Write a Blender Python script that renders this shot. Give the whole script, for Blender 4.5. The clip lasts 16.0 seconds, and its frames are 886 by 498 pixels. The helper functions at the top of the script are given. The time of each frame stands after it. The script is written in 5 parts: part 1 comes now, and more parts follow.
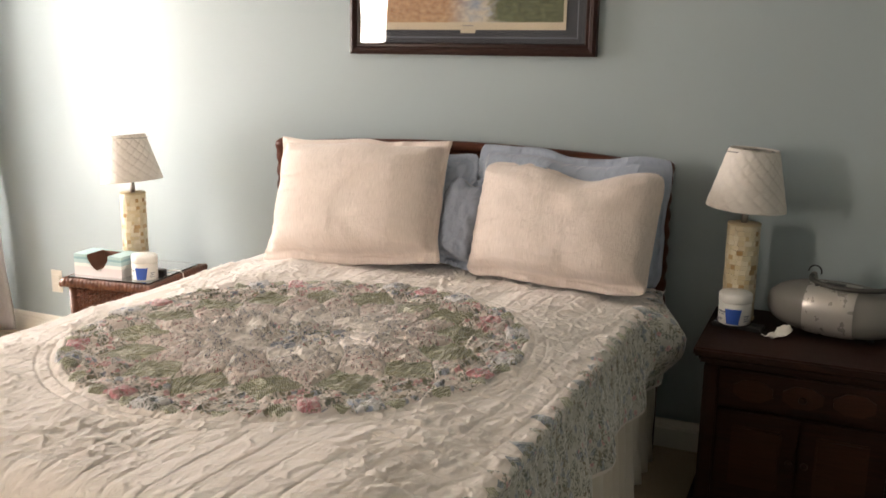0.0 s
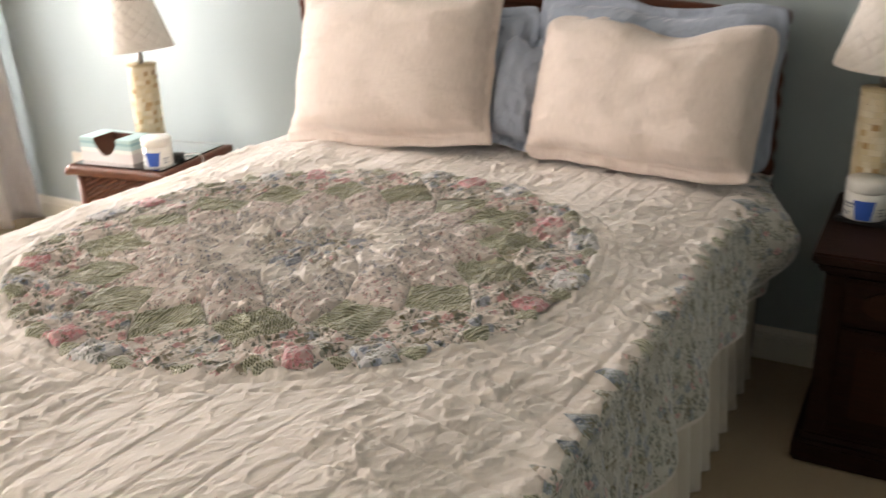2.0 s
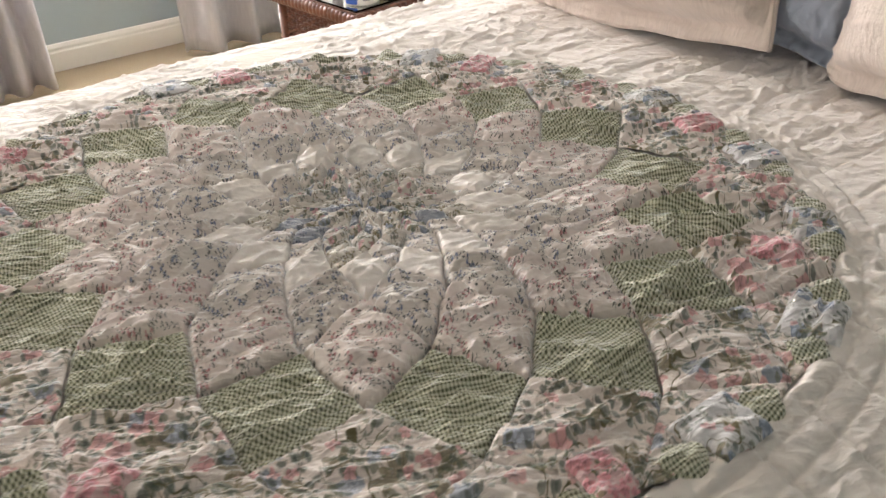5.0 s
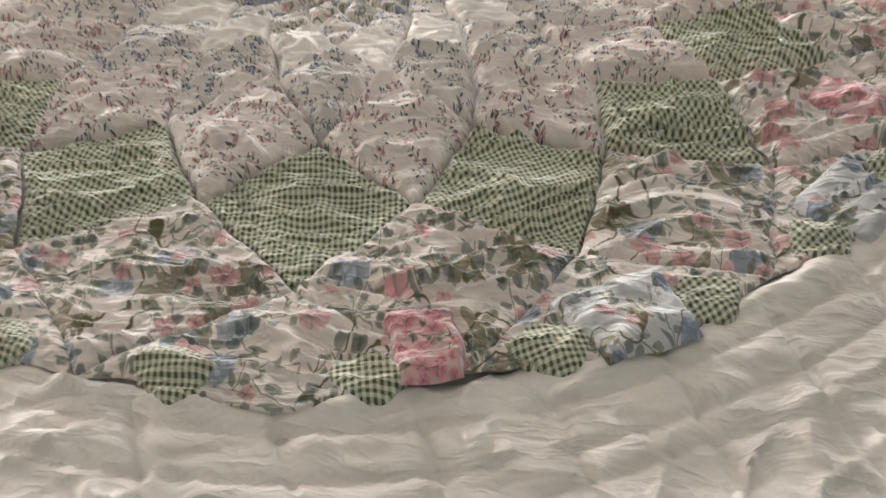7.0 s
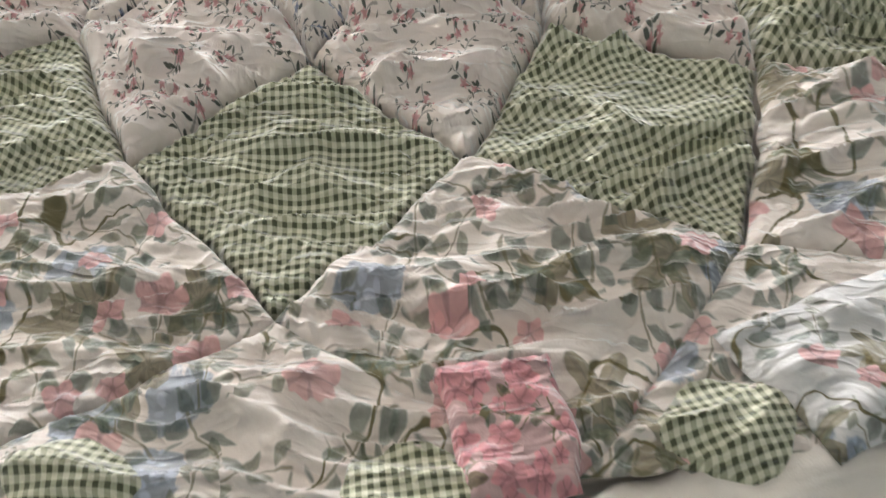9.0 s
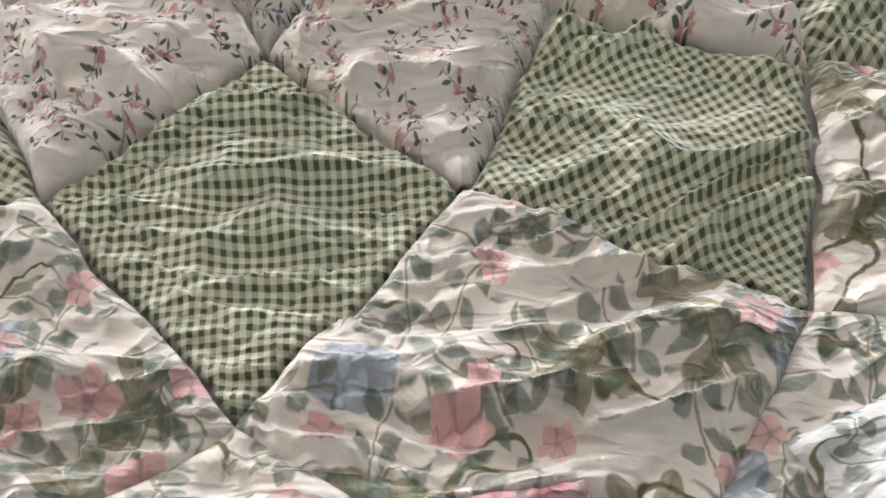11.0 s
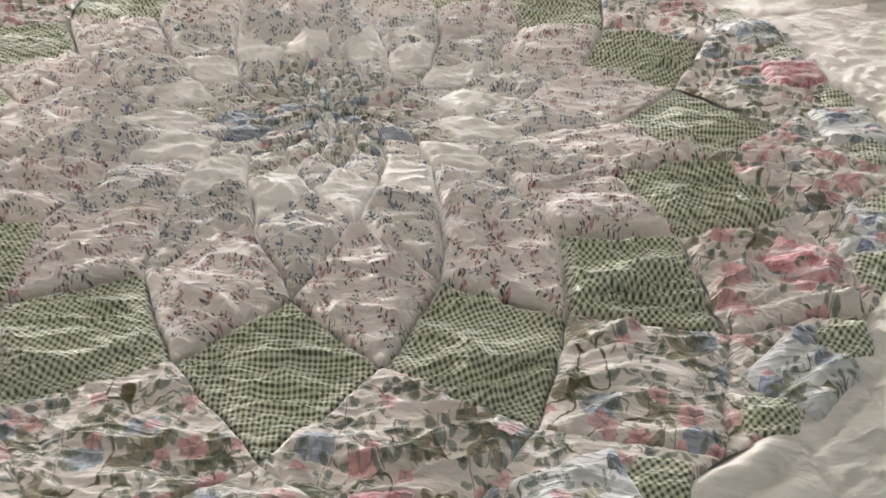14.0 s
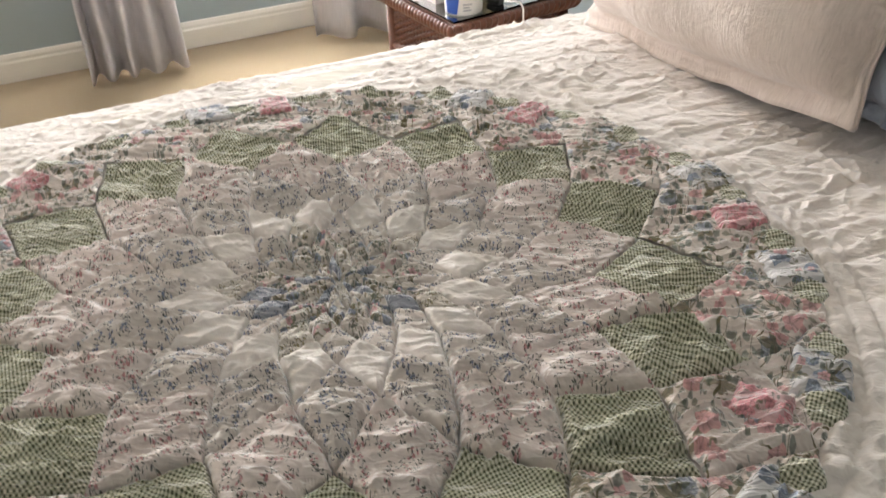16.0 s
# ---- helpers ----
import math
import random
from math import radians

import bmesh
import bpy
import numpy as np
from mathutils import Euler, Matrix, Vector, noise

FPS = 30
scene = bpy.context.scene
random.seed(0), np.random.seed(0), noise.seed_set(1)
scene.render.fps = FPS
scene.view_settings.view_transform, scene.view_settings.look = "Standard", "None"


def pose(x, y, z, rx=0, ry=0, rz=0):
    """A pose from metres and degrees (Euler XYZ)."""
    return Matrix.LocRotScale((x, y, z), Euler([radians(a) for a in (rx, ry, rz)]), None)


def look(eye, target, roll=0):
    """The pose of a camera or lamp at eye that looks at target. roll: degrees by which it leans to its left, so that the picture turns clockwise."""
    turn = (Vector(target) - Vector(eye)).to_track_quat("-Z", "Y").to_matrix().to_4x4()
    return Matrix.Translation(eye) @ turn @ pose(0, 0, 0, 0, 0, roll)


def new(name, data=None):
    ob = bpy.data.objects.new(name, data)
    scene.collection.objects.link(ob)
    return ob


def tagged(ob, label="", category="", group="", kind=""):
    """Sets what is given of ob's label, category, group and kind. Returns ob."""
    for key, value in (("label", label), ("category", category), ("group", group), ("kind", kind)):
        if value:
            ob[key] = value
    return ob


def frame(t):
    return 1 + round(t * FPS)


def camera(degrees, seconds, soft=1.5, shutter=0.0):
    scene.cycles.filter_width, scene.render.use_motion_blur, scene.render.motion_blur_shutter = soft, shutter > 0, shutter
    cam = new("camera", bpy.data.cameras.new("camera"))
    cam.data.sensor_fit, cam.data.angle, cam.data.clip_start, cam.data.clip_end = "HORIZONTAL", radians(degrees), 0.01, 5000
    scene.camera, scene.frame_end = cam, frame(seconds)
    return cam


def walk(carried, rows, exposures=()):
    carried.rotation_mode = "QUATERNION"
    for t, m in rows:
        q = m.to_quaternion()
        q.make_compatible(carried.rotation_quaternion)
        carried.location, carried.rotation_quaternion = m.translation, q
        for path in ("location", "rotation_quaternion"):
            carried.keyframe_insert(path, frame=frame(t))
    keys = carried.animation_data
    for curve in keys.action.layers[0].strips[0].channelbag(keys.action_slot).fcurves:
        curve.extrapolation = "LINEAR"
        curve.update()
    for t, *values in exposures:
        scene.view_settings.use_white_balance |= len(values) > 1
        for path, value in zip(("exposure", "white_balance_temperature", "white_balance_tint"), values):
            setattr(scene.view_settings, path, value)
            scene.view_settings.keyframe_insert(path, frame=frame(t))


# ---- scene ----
cam = camera(52.0, 16.0, 1.5, 0.5)
PATH = [
    (0, (1.353, -3.28, 1.425), (0.571, -1.487, 1.01), 0.9),
    (0.5, (1.37, -3.255, 1.419), (0.564, -1.492, 0.929), 0.5),
    (1, (1.34, -3.153, 1.4), (0.52, -1.427, 0.81), -0.1),
    (1.5, (1.241, -2.94, 1.384), (0.462, -1.208, 0.759), -0.0),
    (2, (1.199, -2.729, 1.367), (0.297, -1.092, 0.655), -1.4),
    (2.5, (1.253, -2.533, 1.375), (0.169, -1.032, 0.62), 2.0),
    (3, (1.19, -2.328, 1.362), (0.072, -0.876, 0.561), 0.3),
    (3.5, (1.076, -2.158, 1.336), (-0.084, -0.768, 0.485), 0.7),
    (3.7, (1.048, -2.094, 1.322), (-0.148, -0.788, 0.394), 0.5),
    (5.8, (0.985, -1.552, 1.214), (-0.49, -0.783, 0.103), -1.2),
    (6, (1.006, -1.509, 1.189), (-0.476, -0.823, 0.036), -0.7),
    (6.5, (1.011, -1.448, 1.134), (-0.452, -0.905, -0.117), -0.9),
    (7, (0.975, -1.404, 1.088), (-0.459, -0.929, -0.222), -1.9),
    (7.5, (0.942, -1.377, 1.054), (-0.477, -0.94, -0.286), -2.5),
    (8, (0.87, -1.355, 1.002), (-0.51, -0.907, -0.374), -2.8),
    (8.5, (0.799, -1.361, 0.964), (-0.497, -0.943, -0.501), -3.6),
    (8.7, (0.777, -1.362, 0.959), (-0.511, -0.955, -0.516), -4.0),
    (10.8, (0.659, -1.346, 0.931), (-0.448, -0.906, -0.676), -1.1),
    (11, (0.651, -1.343, 0.931), (-0.438, -0.905, -0.688), -1.5),
    (11.5, (0.652, -1.327, 0.953), (-0.457, -0.86, -0.645), -2.4),
    (12, (0.661, -1.313, 0.966), (-0.464, -0.793, -0.604), -1.7),
    (12.5, (0.695, -1.321, 1.021), (-0.541, -0.786, -0.458), -2.0),
    (13, (0.775, -1.34, 1.068), (-0.588, -0.817, -0.299), -2.1),
    (13.5, (0.872, -1.355, 1.12), (-0.59, -0.827, -0.139), -1.3),
    (14, (0.942, -1.375, 1.174), (-0.545, -0.845, -0.054), -0.3),
    (14.5, (0.949, -1.379, 1.232), (-0.526, -0.891, -0.027), -0.8),
    (15, (0.972, -1.375, 1.287), (-0.551, -0.899, 0.082), -2.0),
    (15.5, (0.974, -1.388, 1.333), (-0.548, -0.835, 0.159), -2.4),
    (16, (0.976, -1.429, 1.354), (-0.56, -0.801, 0.238), -3.0),
]
walk(cam, [(t, look(eye, target, roll)) for t, eye, target, roll in PATH],
     [(0, 0.14, 7400, 18), (1.5, 0.28, 7250, 17), (2.5, 0.18, 7100, 17), (3.7, 0.12, 7000, 16), (5.8, 0.38, 6650, 14), (7, 0.50, 6620, 13), (8.5, 0.60, 6450, 11), (11, 0.70, 6300, 11), (12.5, 0.68, 6350, 12), (14, 0.50, 6450, 12), (16, 0.16, 6650, 13)])

# ---------------- world, lights, exposure ----------------
ROOM_L, ROOM_R, ROOM_BACK, CEIL = -2.73, 2.65, -5.6, 2.44

world = bpy.data.worlds.new("world")
scene.world = world
world.use_nodes = True
_sky = world.node_tree.nodes.new("ShaderNodeTexSky")
_sky.sky_type, _sky.sun_disc = "NISHITA", False
_sky.sun_elevation, _sky.sun_rotation = radians(8), radians(228)
world.node_tree.links.new(_sky.outputs[0], world.node_tree.nodes["Background"].inputs[0])
world.node_tree.nodes["Background"].inputs[1].default_value = 0.12


def area_lamp(name, m, sx, sy, watts, colour):
    data = bpy.data.lights.new(name, "AREA")
    data.shape, data.size, data.size_y, data.energy, data.color = "RECTANGLE", sx, sy, watts, colour
    ob = new(name, data)
    ob.matrix_world = m
    return ob


# daylight that comes in through the two openings of the window wall
area_lamp("window_light_near", look((ROOM_L - 0.12, -0.85, 1.30), (0.6, -1.0, 0.9)), 0.98, 1.55, 132, (0.97, 0.98, 0.99))
area_lamp("window_light_far", look((ROOM_L - 0.10, -4.125, 1.30), (0.4, -2.0, 0.9)), 0.74, 1.5, 152, (1.0, 0.955, 0.905))

# a low hazy sun grazes in through the near window on to the wall behind the bed
SUN_WAY = Vector((1.1, 1.0, -0.17)).normalized()
sun = new("sun", bpy.data.lights.new("sun", "SUN"))
sun.data.energy, sun.data.angle, sun.data.color = 2.5, radians(8), (1.0, 0.96, 0.9)
sun.matrix_world = look((-6, -5, 3), Vector((-6, -5, 3)) + SUN_WAY)


# ---------------- material helpers ----------------
def srgb(r, g, b):
    return tuple(((c / 255 + 0.055) / 1.055) ** 2.4 if c > 10 else c / 255 / 12.92 for c in (r, g, b)) + (1.0,)


class Nodes:
    """Short hand for building one node material."""

    def __init__(self, name):
        self.mat = bpy.data.materials.new(name)
        self.mat.use_nodes = True
        self.tree = self.mat.node_tree
        self.bsdf = self.tree.nodes["Principled BSDF"]

    def link(self, value, socket):
        if hasattr(value, "is_output"):
            self.tree.links.new(value, socket)
        else:
            socket.default_value = value

    def add(self, kind, inputs=(), **props):
        node = self.tree.nodes.new("ShaderNode" + kind)
        if "operation" in props:
            node.operation = props["operation"]
        if "blend_type" in props:
            node.blend_type = props["blend_type"]
        if "voronoi_dimensions" in props:
            node.voronoi_dimensions = props["voronoi_dimensions"]
        for key, value in dict(inputs).items():
            self.link(value, node.inputs[key])
        return node

    def math(self, op, a, b=0.0, c=0.0):
        return self.add("Math", {0: a, 1: b, 2: c}, operation=op).outputs[0]

    def vec(self, op, a, b=(0, 0, 0)):
        return self.add("VectorMath", {0: a, 1: b}, operation=op).outputs[0]

    def mix(self, fac, a, b):
        return self.add("MixRGB", {0: fac, 1: a, 2: b}).outputs[0]

    def mult(self, fac, a, b):
        return self.add("MixRGB", {0: fac, 1: a, 2: b}, blend_type="MULTIPLY").outputs[0]

    def uv(self):
        return self.add("TexCoord").outputs["UV"]

    def obj(self):
        return self.add("TexCoord").outputs["Object"]

    def world(self):
        return self.add("NewGeometry").outputs["Position"]

    def noise(self, vec, scale, detail=3.0, rough=0.55, distortion=0.0):
        return self.add("TexNoise", {"Vector": vec, "Scale": scale, "Detail": detail, "Roughness": rough, "Distortion": distortion}).outputs[0]

    def step(self, value, low, high, a=0.0, b=1.0):
        return self.add("MapRange", {0: value, 1: low, 2: high, 3: a, 4: b}).outputs[0]

    def stretch(self, vec, s):
        return self.vec("MULTIPLY", vec, s)

    def bump(self, height, strength, distance):
        return self.add("Bump", {"Strength": strength, "Distance": distance, "Height": height}).outputs[0]

    def done(self, colour, rough=0.6, metal=0.0, normal=None, spec=0.5, sheen=0.0):
        self.link(colour, self.bsdf.inputs["Base Color"])
        self.link(rough, self.bsdf.inputs["Roughness"])
        self.link(metal, self.bsdf.inputs["Metallic"])
        self.link(spec, self.bsdf.inputs["Specular IOR Level"])
        if sheen:
            self.link(sheen, self.bsdf.inputs["Sheen Weight"])
            self.link(0.4, self.bsdf.inputs["Sheen Roughness"])
        if normal is not None:
            self.link(normal, self.bsdf.inputs["Normal"])
        return self.mat

    def cell(self, vec, scale, shift, jitter=0.9):
        """A scatter of points: the offset from the nearest, turned by a chance angle, and three chance numbers."""
        v = self.vec("ADD", self.stretch(vec, (scale, scale, 0)), (shift, shift * 1.7, 0))
        vor = self.add("TexVoronoi", {"Vector": v, "Scale": 1.0, "Randomness": jitter}, voronoi_dimensions="2D")
        rgb = self.add("SeparateColor", {0: vor.outputs["Color"]})
        d = self.add("SeparateXYZ", {0: self.vec("SUBTRACT", v, vor.outputs["Position"])})
        turn = self.math("MULTIPLY", rgb.outputs[0], 6.283)
        c, s = self.math("COSINE", turn), self.math("SINE", turn)
        x = self.math("ADD", self.math("MULTIPLY", d.outputs[0], c), self.math("MULTIPLY", d.outputs[1], s))
        y = self.math("SUBTRACT", self.math("MULTIPLY", d.outputs[1], c), self.math("MULTIPLY", d.outputs[0], s))
        return x, y, rgb.outputs[0], rgb.outputs[1], rgb.outputs[2]

    def flower(self, vec, scale, shift, radius, petals, density, depth=0.28, jitter=0.9):
        """Open blossoms: the mask, the distance from the heart and the petal wave."""
        x, y, _, g, _ = self.cell(vec, scale, shift, jitter)
        r = self.math("SQRT", self.math("ADD", self.math("MULTIPLY", x, x), self.math("MULTIPLY", y, y)))
        wave = self.math("COSINE", self.math("MULTIPLY", self.math("ARCTAN2", y, x), float(petals)))
        rim = self.math("MULTIPLY", self.math("ADD", 1.0 - depth, self.math("MULTIPLY", wave, depth)), radius)
        inside = self.step(self.math("SUBTRACT", rim, r), 0.0, 0.03)
        return self.math("MULTIPLY", inside, self.math("LESS_THAN", g, density)), self.math("DIVIDE", r, radius), wave


def spray(n, x, y, reach, pitch, length, width, bend=0.12):
    """A bent stem with leaves on both sides, in one cell of a print: leaf mask, midrib mask and stem mask."""
    curve = n.math("SUBTRACT", y, n.math("MULTIPLY", n.math("SINE", n.math("MULTIPLY", x, 4.5)), bend))
    off = n.math("ABSOLUTE", curve)
    side = n.math("MULTIPLY", n.math("GREATER_THAN", curve, 0.0), 0.5)
    lx = n.math("MULTIPLY", n.math("SUBTRACT", n.math("FRACT", n.math("ADD", n.math("DIVIDE", x, pitch), side)), 0.5), pitch)
    dy = n.math("SUBTRACT", off, length * 0.95)
    u = n.math("ADD", n.math("MULTIPLY", dy, 0.82), n.math("MULTIPLY", lx, 0.57))
    v = n.math("SUBTRACT", n.math("MULTIPLY", lx, 0.82), n.math("MULTIPLY", dy, 0.57))
    t = n.math("DIVIDE", u, length)
    w = n.math("MULTIPLY", n.math("SUBTRACT", 1.0, n.math("MULTIPLY", t, t)), width)
    soft = width * 0.3
    near = n.step(n.math("ABSOLUTE", x), reach, reach - 0.03)
    leaf = n.math("MULTIPLY", n.step(n.math("SUBTRACT", w, n.math("ABSOLUTE", v)), 0.0, soft), near)
    rib = n.step(n.math("ABSOLUTE", v), width * 0.22, width * 0.1)
    stem = n.math("MULTIPLY", n.step(off, 0.020, 0.008), near)
    return leaf, rib, stem


def blossom(n, x, y, at, radius, petals=5, depth=0.22):
    """One flower head in a cell: mask, distance from its heart and petal wave."""
    dx, dy = n.math("SUBTRACT", x, at[0]), n.math("SUBTRACT", y, at[1])
    r = n.math("SQRT", n.math("ADD", n.math("MULTIPLY", dx, dx), n.math("MULTIPLY", dy, dy)))
    wave = n.math("COSINE", n.math("MULTIPLY", n.math("ARCTAN2", dy, dx), float(petals)))
    rim = n.math("MULTIPLY", n.math("ADD", 1.0 - depth, n.math("MULTIPLY", wave, depth)), radius)
    return n.step(n.math("SUBTRACT", rim, r), 0.0, radius * 0.22), n.math("DIVIDE", r, radius), wave


def cloth_normal(n, vec, crinkle=0.5, weave=0.25, size=1.0, crush=0.35, pitch=30.0):
    """Long soft creases that run across the bed at a slant, and the threads."""
    warped = n.vec("ADD", vec, n.stretch(n.add("TexNoise", {"Vector": vec, "Scale": 14.0 * size, "Detail": 2.0}).outputs[1], (0.05, 0.05, 0.05)))
    turned = n.stretch(n.add("Mapping", {"Vector": warped, "Rotation": (0.0, 0.0, radians(-66))}).outputs[0], (0.22, 1.0, 0.6))
    folds = n.noise(turned, 85 * size, 2.0, 0.45)
    crease = n.math("SUBTRACT", 1.0, n.math("ABSOLUTE", n.math("SUBTRACT", n.math("MULTIPLY", folds, 2.0), 1.0)))
    threads = n.noise(vec, 1300, 1.0, 0.5)
    a = n.add("Bump", {"Strength": crinkle, "Distance": 0.0035, "Height": n.math("POWER", crease, 1.6)}).outputs[0]
    # crushed facets with sharp folds between them
    slant = n.stretch(n.add("Mapping", {"Vector": warped, "Rotation": (0.0, 0.0, radians(-58))}).outputs[0], (0.5, 1.0, 0.7))
    big = n.add("TexVoronoi", {"Vector": slant, "Scale": pitch, "Randomness": 1.0}).outputs[0]
    little = n.add("TexVoronoi", {"Vector": slant, "Scale": pitch * 2.3, "Randomness": 1.0}).outputs[0]
    facet = n.math("ADD", big, n.math("MULTIPLY", little, 0.45))
    b = n.add("Bump", {"Strength": crush, "Distance": 0.30 / pitch, "Height": facet, "Normal": a}).outputs[0]
    return n.add("Bump", {"Strength": weave, "Distance": 0.0005, "Height": threads, "Normal": b}).outputs[0]


def plain_cloth(name, colour, crinkle=0.4, tone=0.1, size=1.0, weave=0.25, sheen=0.5, crush=0.3, pitch=30.0):
    n = Nodes(name)
    w = n.world()
    c = n.mult(1.0, colour, n.mix(n.noise(w, 5, 4), (1 - tone, 1 - tone, 1 - tone, 1), (1, 1, 1, 1)))
    c = n.mult(0.4, c, n.mix(n.noise(w, 420, 2), (0.86, 0.86, 0.86, 1), (1, 1, 1, 1)))
    return n.done(c, 0.92, normal=cloth_normal(n, w, crinkle, weave, size, crush, pitch), spec=0.15, sheen=sheen)


def fine_floral(name, ground, leaf_a, leaf_b, petal, scale=1.0, petal_density=0.3, leaves=0.42, heart=srgb(198, 134, 140)):
    """A small print: sprigs of paired leaves on thin stems with clusters of little blossoms."""
    n = Nodes(name)
    uv = n.uv()
    uv = n.vec("ADD", uv, n.stretch(n.add("TexNoise", {"Vector": uv, "Scale": 60.0, "Detail": 1.0}).outputs[1], (0.004, 0.004, 0)))
    c = n.mix(n.noise(uv, 12), ground, tuple(v * 0.94 for v in ground[:3]) + (1,))
    for shift, grid, dens, col in ((3.1, 38.0, leaves * 2.3, leaf_a), (17.7, 44.0, leaves * 2.1, leaf_a)):
        x, y, _, g, b = n.cell(uv, grid * scale, shift, 0.75)
        on = n.math("LESS_THAN", g, dens)
        leaf, rib, stem = spray(n, x, y, 0.47, 0.235, 0.098, 0.040)
        c = n.mix(n.math("MULTIPLY", n.math("MULTIPLY", stem, on), 0.55), c, col)
        c = n.mix(n.math("MULTIPLY", n.math("MULTIPLY", leaf, on), 0.92), c, n.mix(b, col, leaf_b))
        bloom = n.math("LESS_THAN", n.math("ADD", g, 0.0), min(1.0, petal_density * 3.2) * dens)
        for at, rad in (((0.05, 0.10), 0.115), ((-0.14, -0.03), 0.10), ((0.17, -0.10), 0.085)):
            m, r, wave = blossom(n, x, y, at, rad)
            tint = n.mix(n.step(r, 0.2, 0.6), heart, n.mix(n.step(wave, -0.4, -0.9), petal, heart))
            c = n.mix(n.math("MULTIPLY", n.math("MULTIPLY", m, bloom), 0.85), c, tint)
    c = n.mult(0.4, c, n.mix(n.noise(uv, 900, 1), (0.85, 0.85, 0.85, 1), (1, 1, 1, 1)))
    return n.done(c, 0.9, normal=cloth_normal(n, n.world(), 1.15, crush=0.36, pitch=36.0), spec=0.15, sheen=1.0)


def large_floral(name, ground, roses=0.5, blues=0.35, greens=0.6, shift=0.0, rose=srgb(204, 162, 164), blue=srgb(166, 176, 194), scale=1.0):
    """A loose chintz print of leaves, roses and blue flower heads."""
    n = Nodes(name)
    uv = n.uv()
    uv = n.vec("ADD", uv, n.stretch(n.add("TexNoise", {"Vector": uv, "Scale": 42.0, "Detail": 3.0}).outputs[1], (0.012, 0.012, 0)))
    wash = n.noise(uv, 120, 4, 0.65)
    c = n.mix(n.noise(uv, 10), ground, tuple(v * 0.93 for v in ground[:3]) + (1,))
    thin = n.math("ABSOLUTE", n.math("SUBTRACT", n.noise(uv, 19 * scale, 1.0), 0.5))
    c = n.mix(n.math("MULTIPLY", n.step(thin, 0.010, 0.005), n.step(n.noise(uv, 14, 0.0), 0.44, 0.5)), c, srgb(120, 112, 84))
    # blue heads made of many florets
    m, r, wave = n.flower(uv, 27 * scale, 5.5 + shift, 0.5, 3, blues, 0.12)
    floret = n.add("TexVoronoi", {"Vector": uv, "Scale": 230.0 * scale})
    grain = n.add("SeparateColor", {0: floret.outputs["Color"]}).outputs[0]
    head = n.mix(grain, tuple(v * 0.62 for v in blue[:3]) + (1,), tuple(min(1, v * 1.35) for v in blue[:3]) + (1,))
    head = n.mix(n.step(floret.outputs[0], 0.55, 0.35), tuple(v * 0.75 for v in blue[:3]) + (1,), head)
    ragged = n.math("MULTIPLY", m, n.step(n.math("SUBTRACT", n.math("ADD", wash, 0.35), r), 0.0, 0.12))
    c = n.mix(n.math("MULTIPLY", ragged, 0.9), c, head)
    # palmate olive leaves with dark veins, then grey-green sprays of round leaves
    olive, olive_dark = srgb(140, 130, 94), srgb(84, 74, 46)
    m, r, wave = n.flower(uv, 21 * scale, 11.3 + shift, 0.46, 5, greens * 0.8, 0.33)
    shade = n.mix(n.step(wash, 0.35, 0.65), srgb(120, 111, 80), olive)
    shade = n.mix(n.math("MULTIPLY", n.step(wave, 0.93, 0.985), 0.7), shade, olive_dark)
    shade = n.mix(n.math("MULTIPLY", n.step(wave, -0.35, -0.8), 0.6), shade, olive_dark)
    c = n.mix(n.math("MULTIPLY", m, 0.74), c, shade)
    for s, sc, col, dark in ((23.9, 19, srgb(130, 140, 128), srgb(82, 96, 86)), (57.1, 24, srgb(142, 145, 122), srgb(94, 100, 80)), (91.7, 22, srgb(126, 136, 126), srgb(78, 90, 82))):
        x, y, _, g, b = n.cell(uv, sc * scale, s + shift, 0.85)
        on = n.math("LESS_THAN", g, min(0.95, greens * 1.5))
        leaf, rib, stem = spray(n, x, y, 0.42, 0.30, 0.135, 0.088, 0.16)
        shade = n.mix(n.step(wash, 0.35, 0.65), dark, col)
        shade = n.mix(n.math("MULTIPLY", rib, 0.6), shade, dark)
        c = n.mix(n.math("MULTIPLY", n.math("MULTIPLY", stem, on), 0.7), c, srgb(122, 116, 88))
        c = n.mix(n.math("MULTIPLY", n.math("MULTIPLY", leaf, on), 0.72), c, shade)
    # open roses: petals in two rounds, darker between them and at the heart
    for s, sc, rad, dens in ((31.7, 35, 0.47, roses), (63.2, 54, 0.45, roses * 0.7)):
        m, r, wave = n.flower(uv, sc * scale, s + shift, rad, 5, dens, 0.13)
        deep = tuple(v * 0.62 for v in rose[:3]) + (1,)
        light = tuple(min(0.9, v * 1.4) for v in rose[:3]) + (1,)
        tint = n.mix(n.step(r, 0.25, 0.95), rose, light)
        tint = n.mix(n.math("MULTIPLY", n.step(wash, 0.5, 0.7), 0.6), tint, rose)
        tint = n.mix(n.math("MULTIPLY", n.step(wave, -0.6, -1.0), 0.75), tint, deep)
        tint = n.mix(n.step(r, 0.24, 0.12), tint, deep)
        c = n.mix(n.math("MULTIPLY", m, 0.9), c, tint)
    c = n.mult(0.4, c, n.mix(n.noise(uv, 900, 1), (0.85, 0.85, 0.85, 1), (1, 1, 1, 1)))
    return n.done(c, 0.9, normal=cloth_normal(n, n.world(), 1.15, crush=0.36, pitch=36.0), spec=0.15, sheen=1.0)


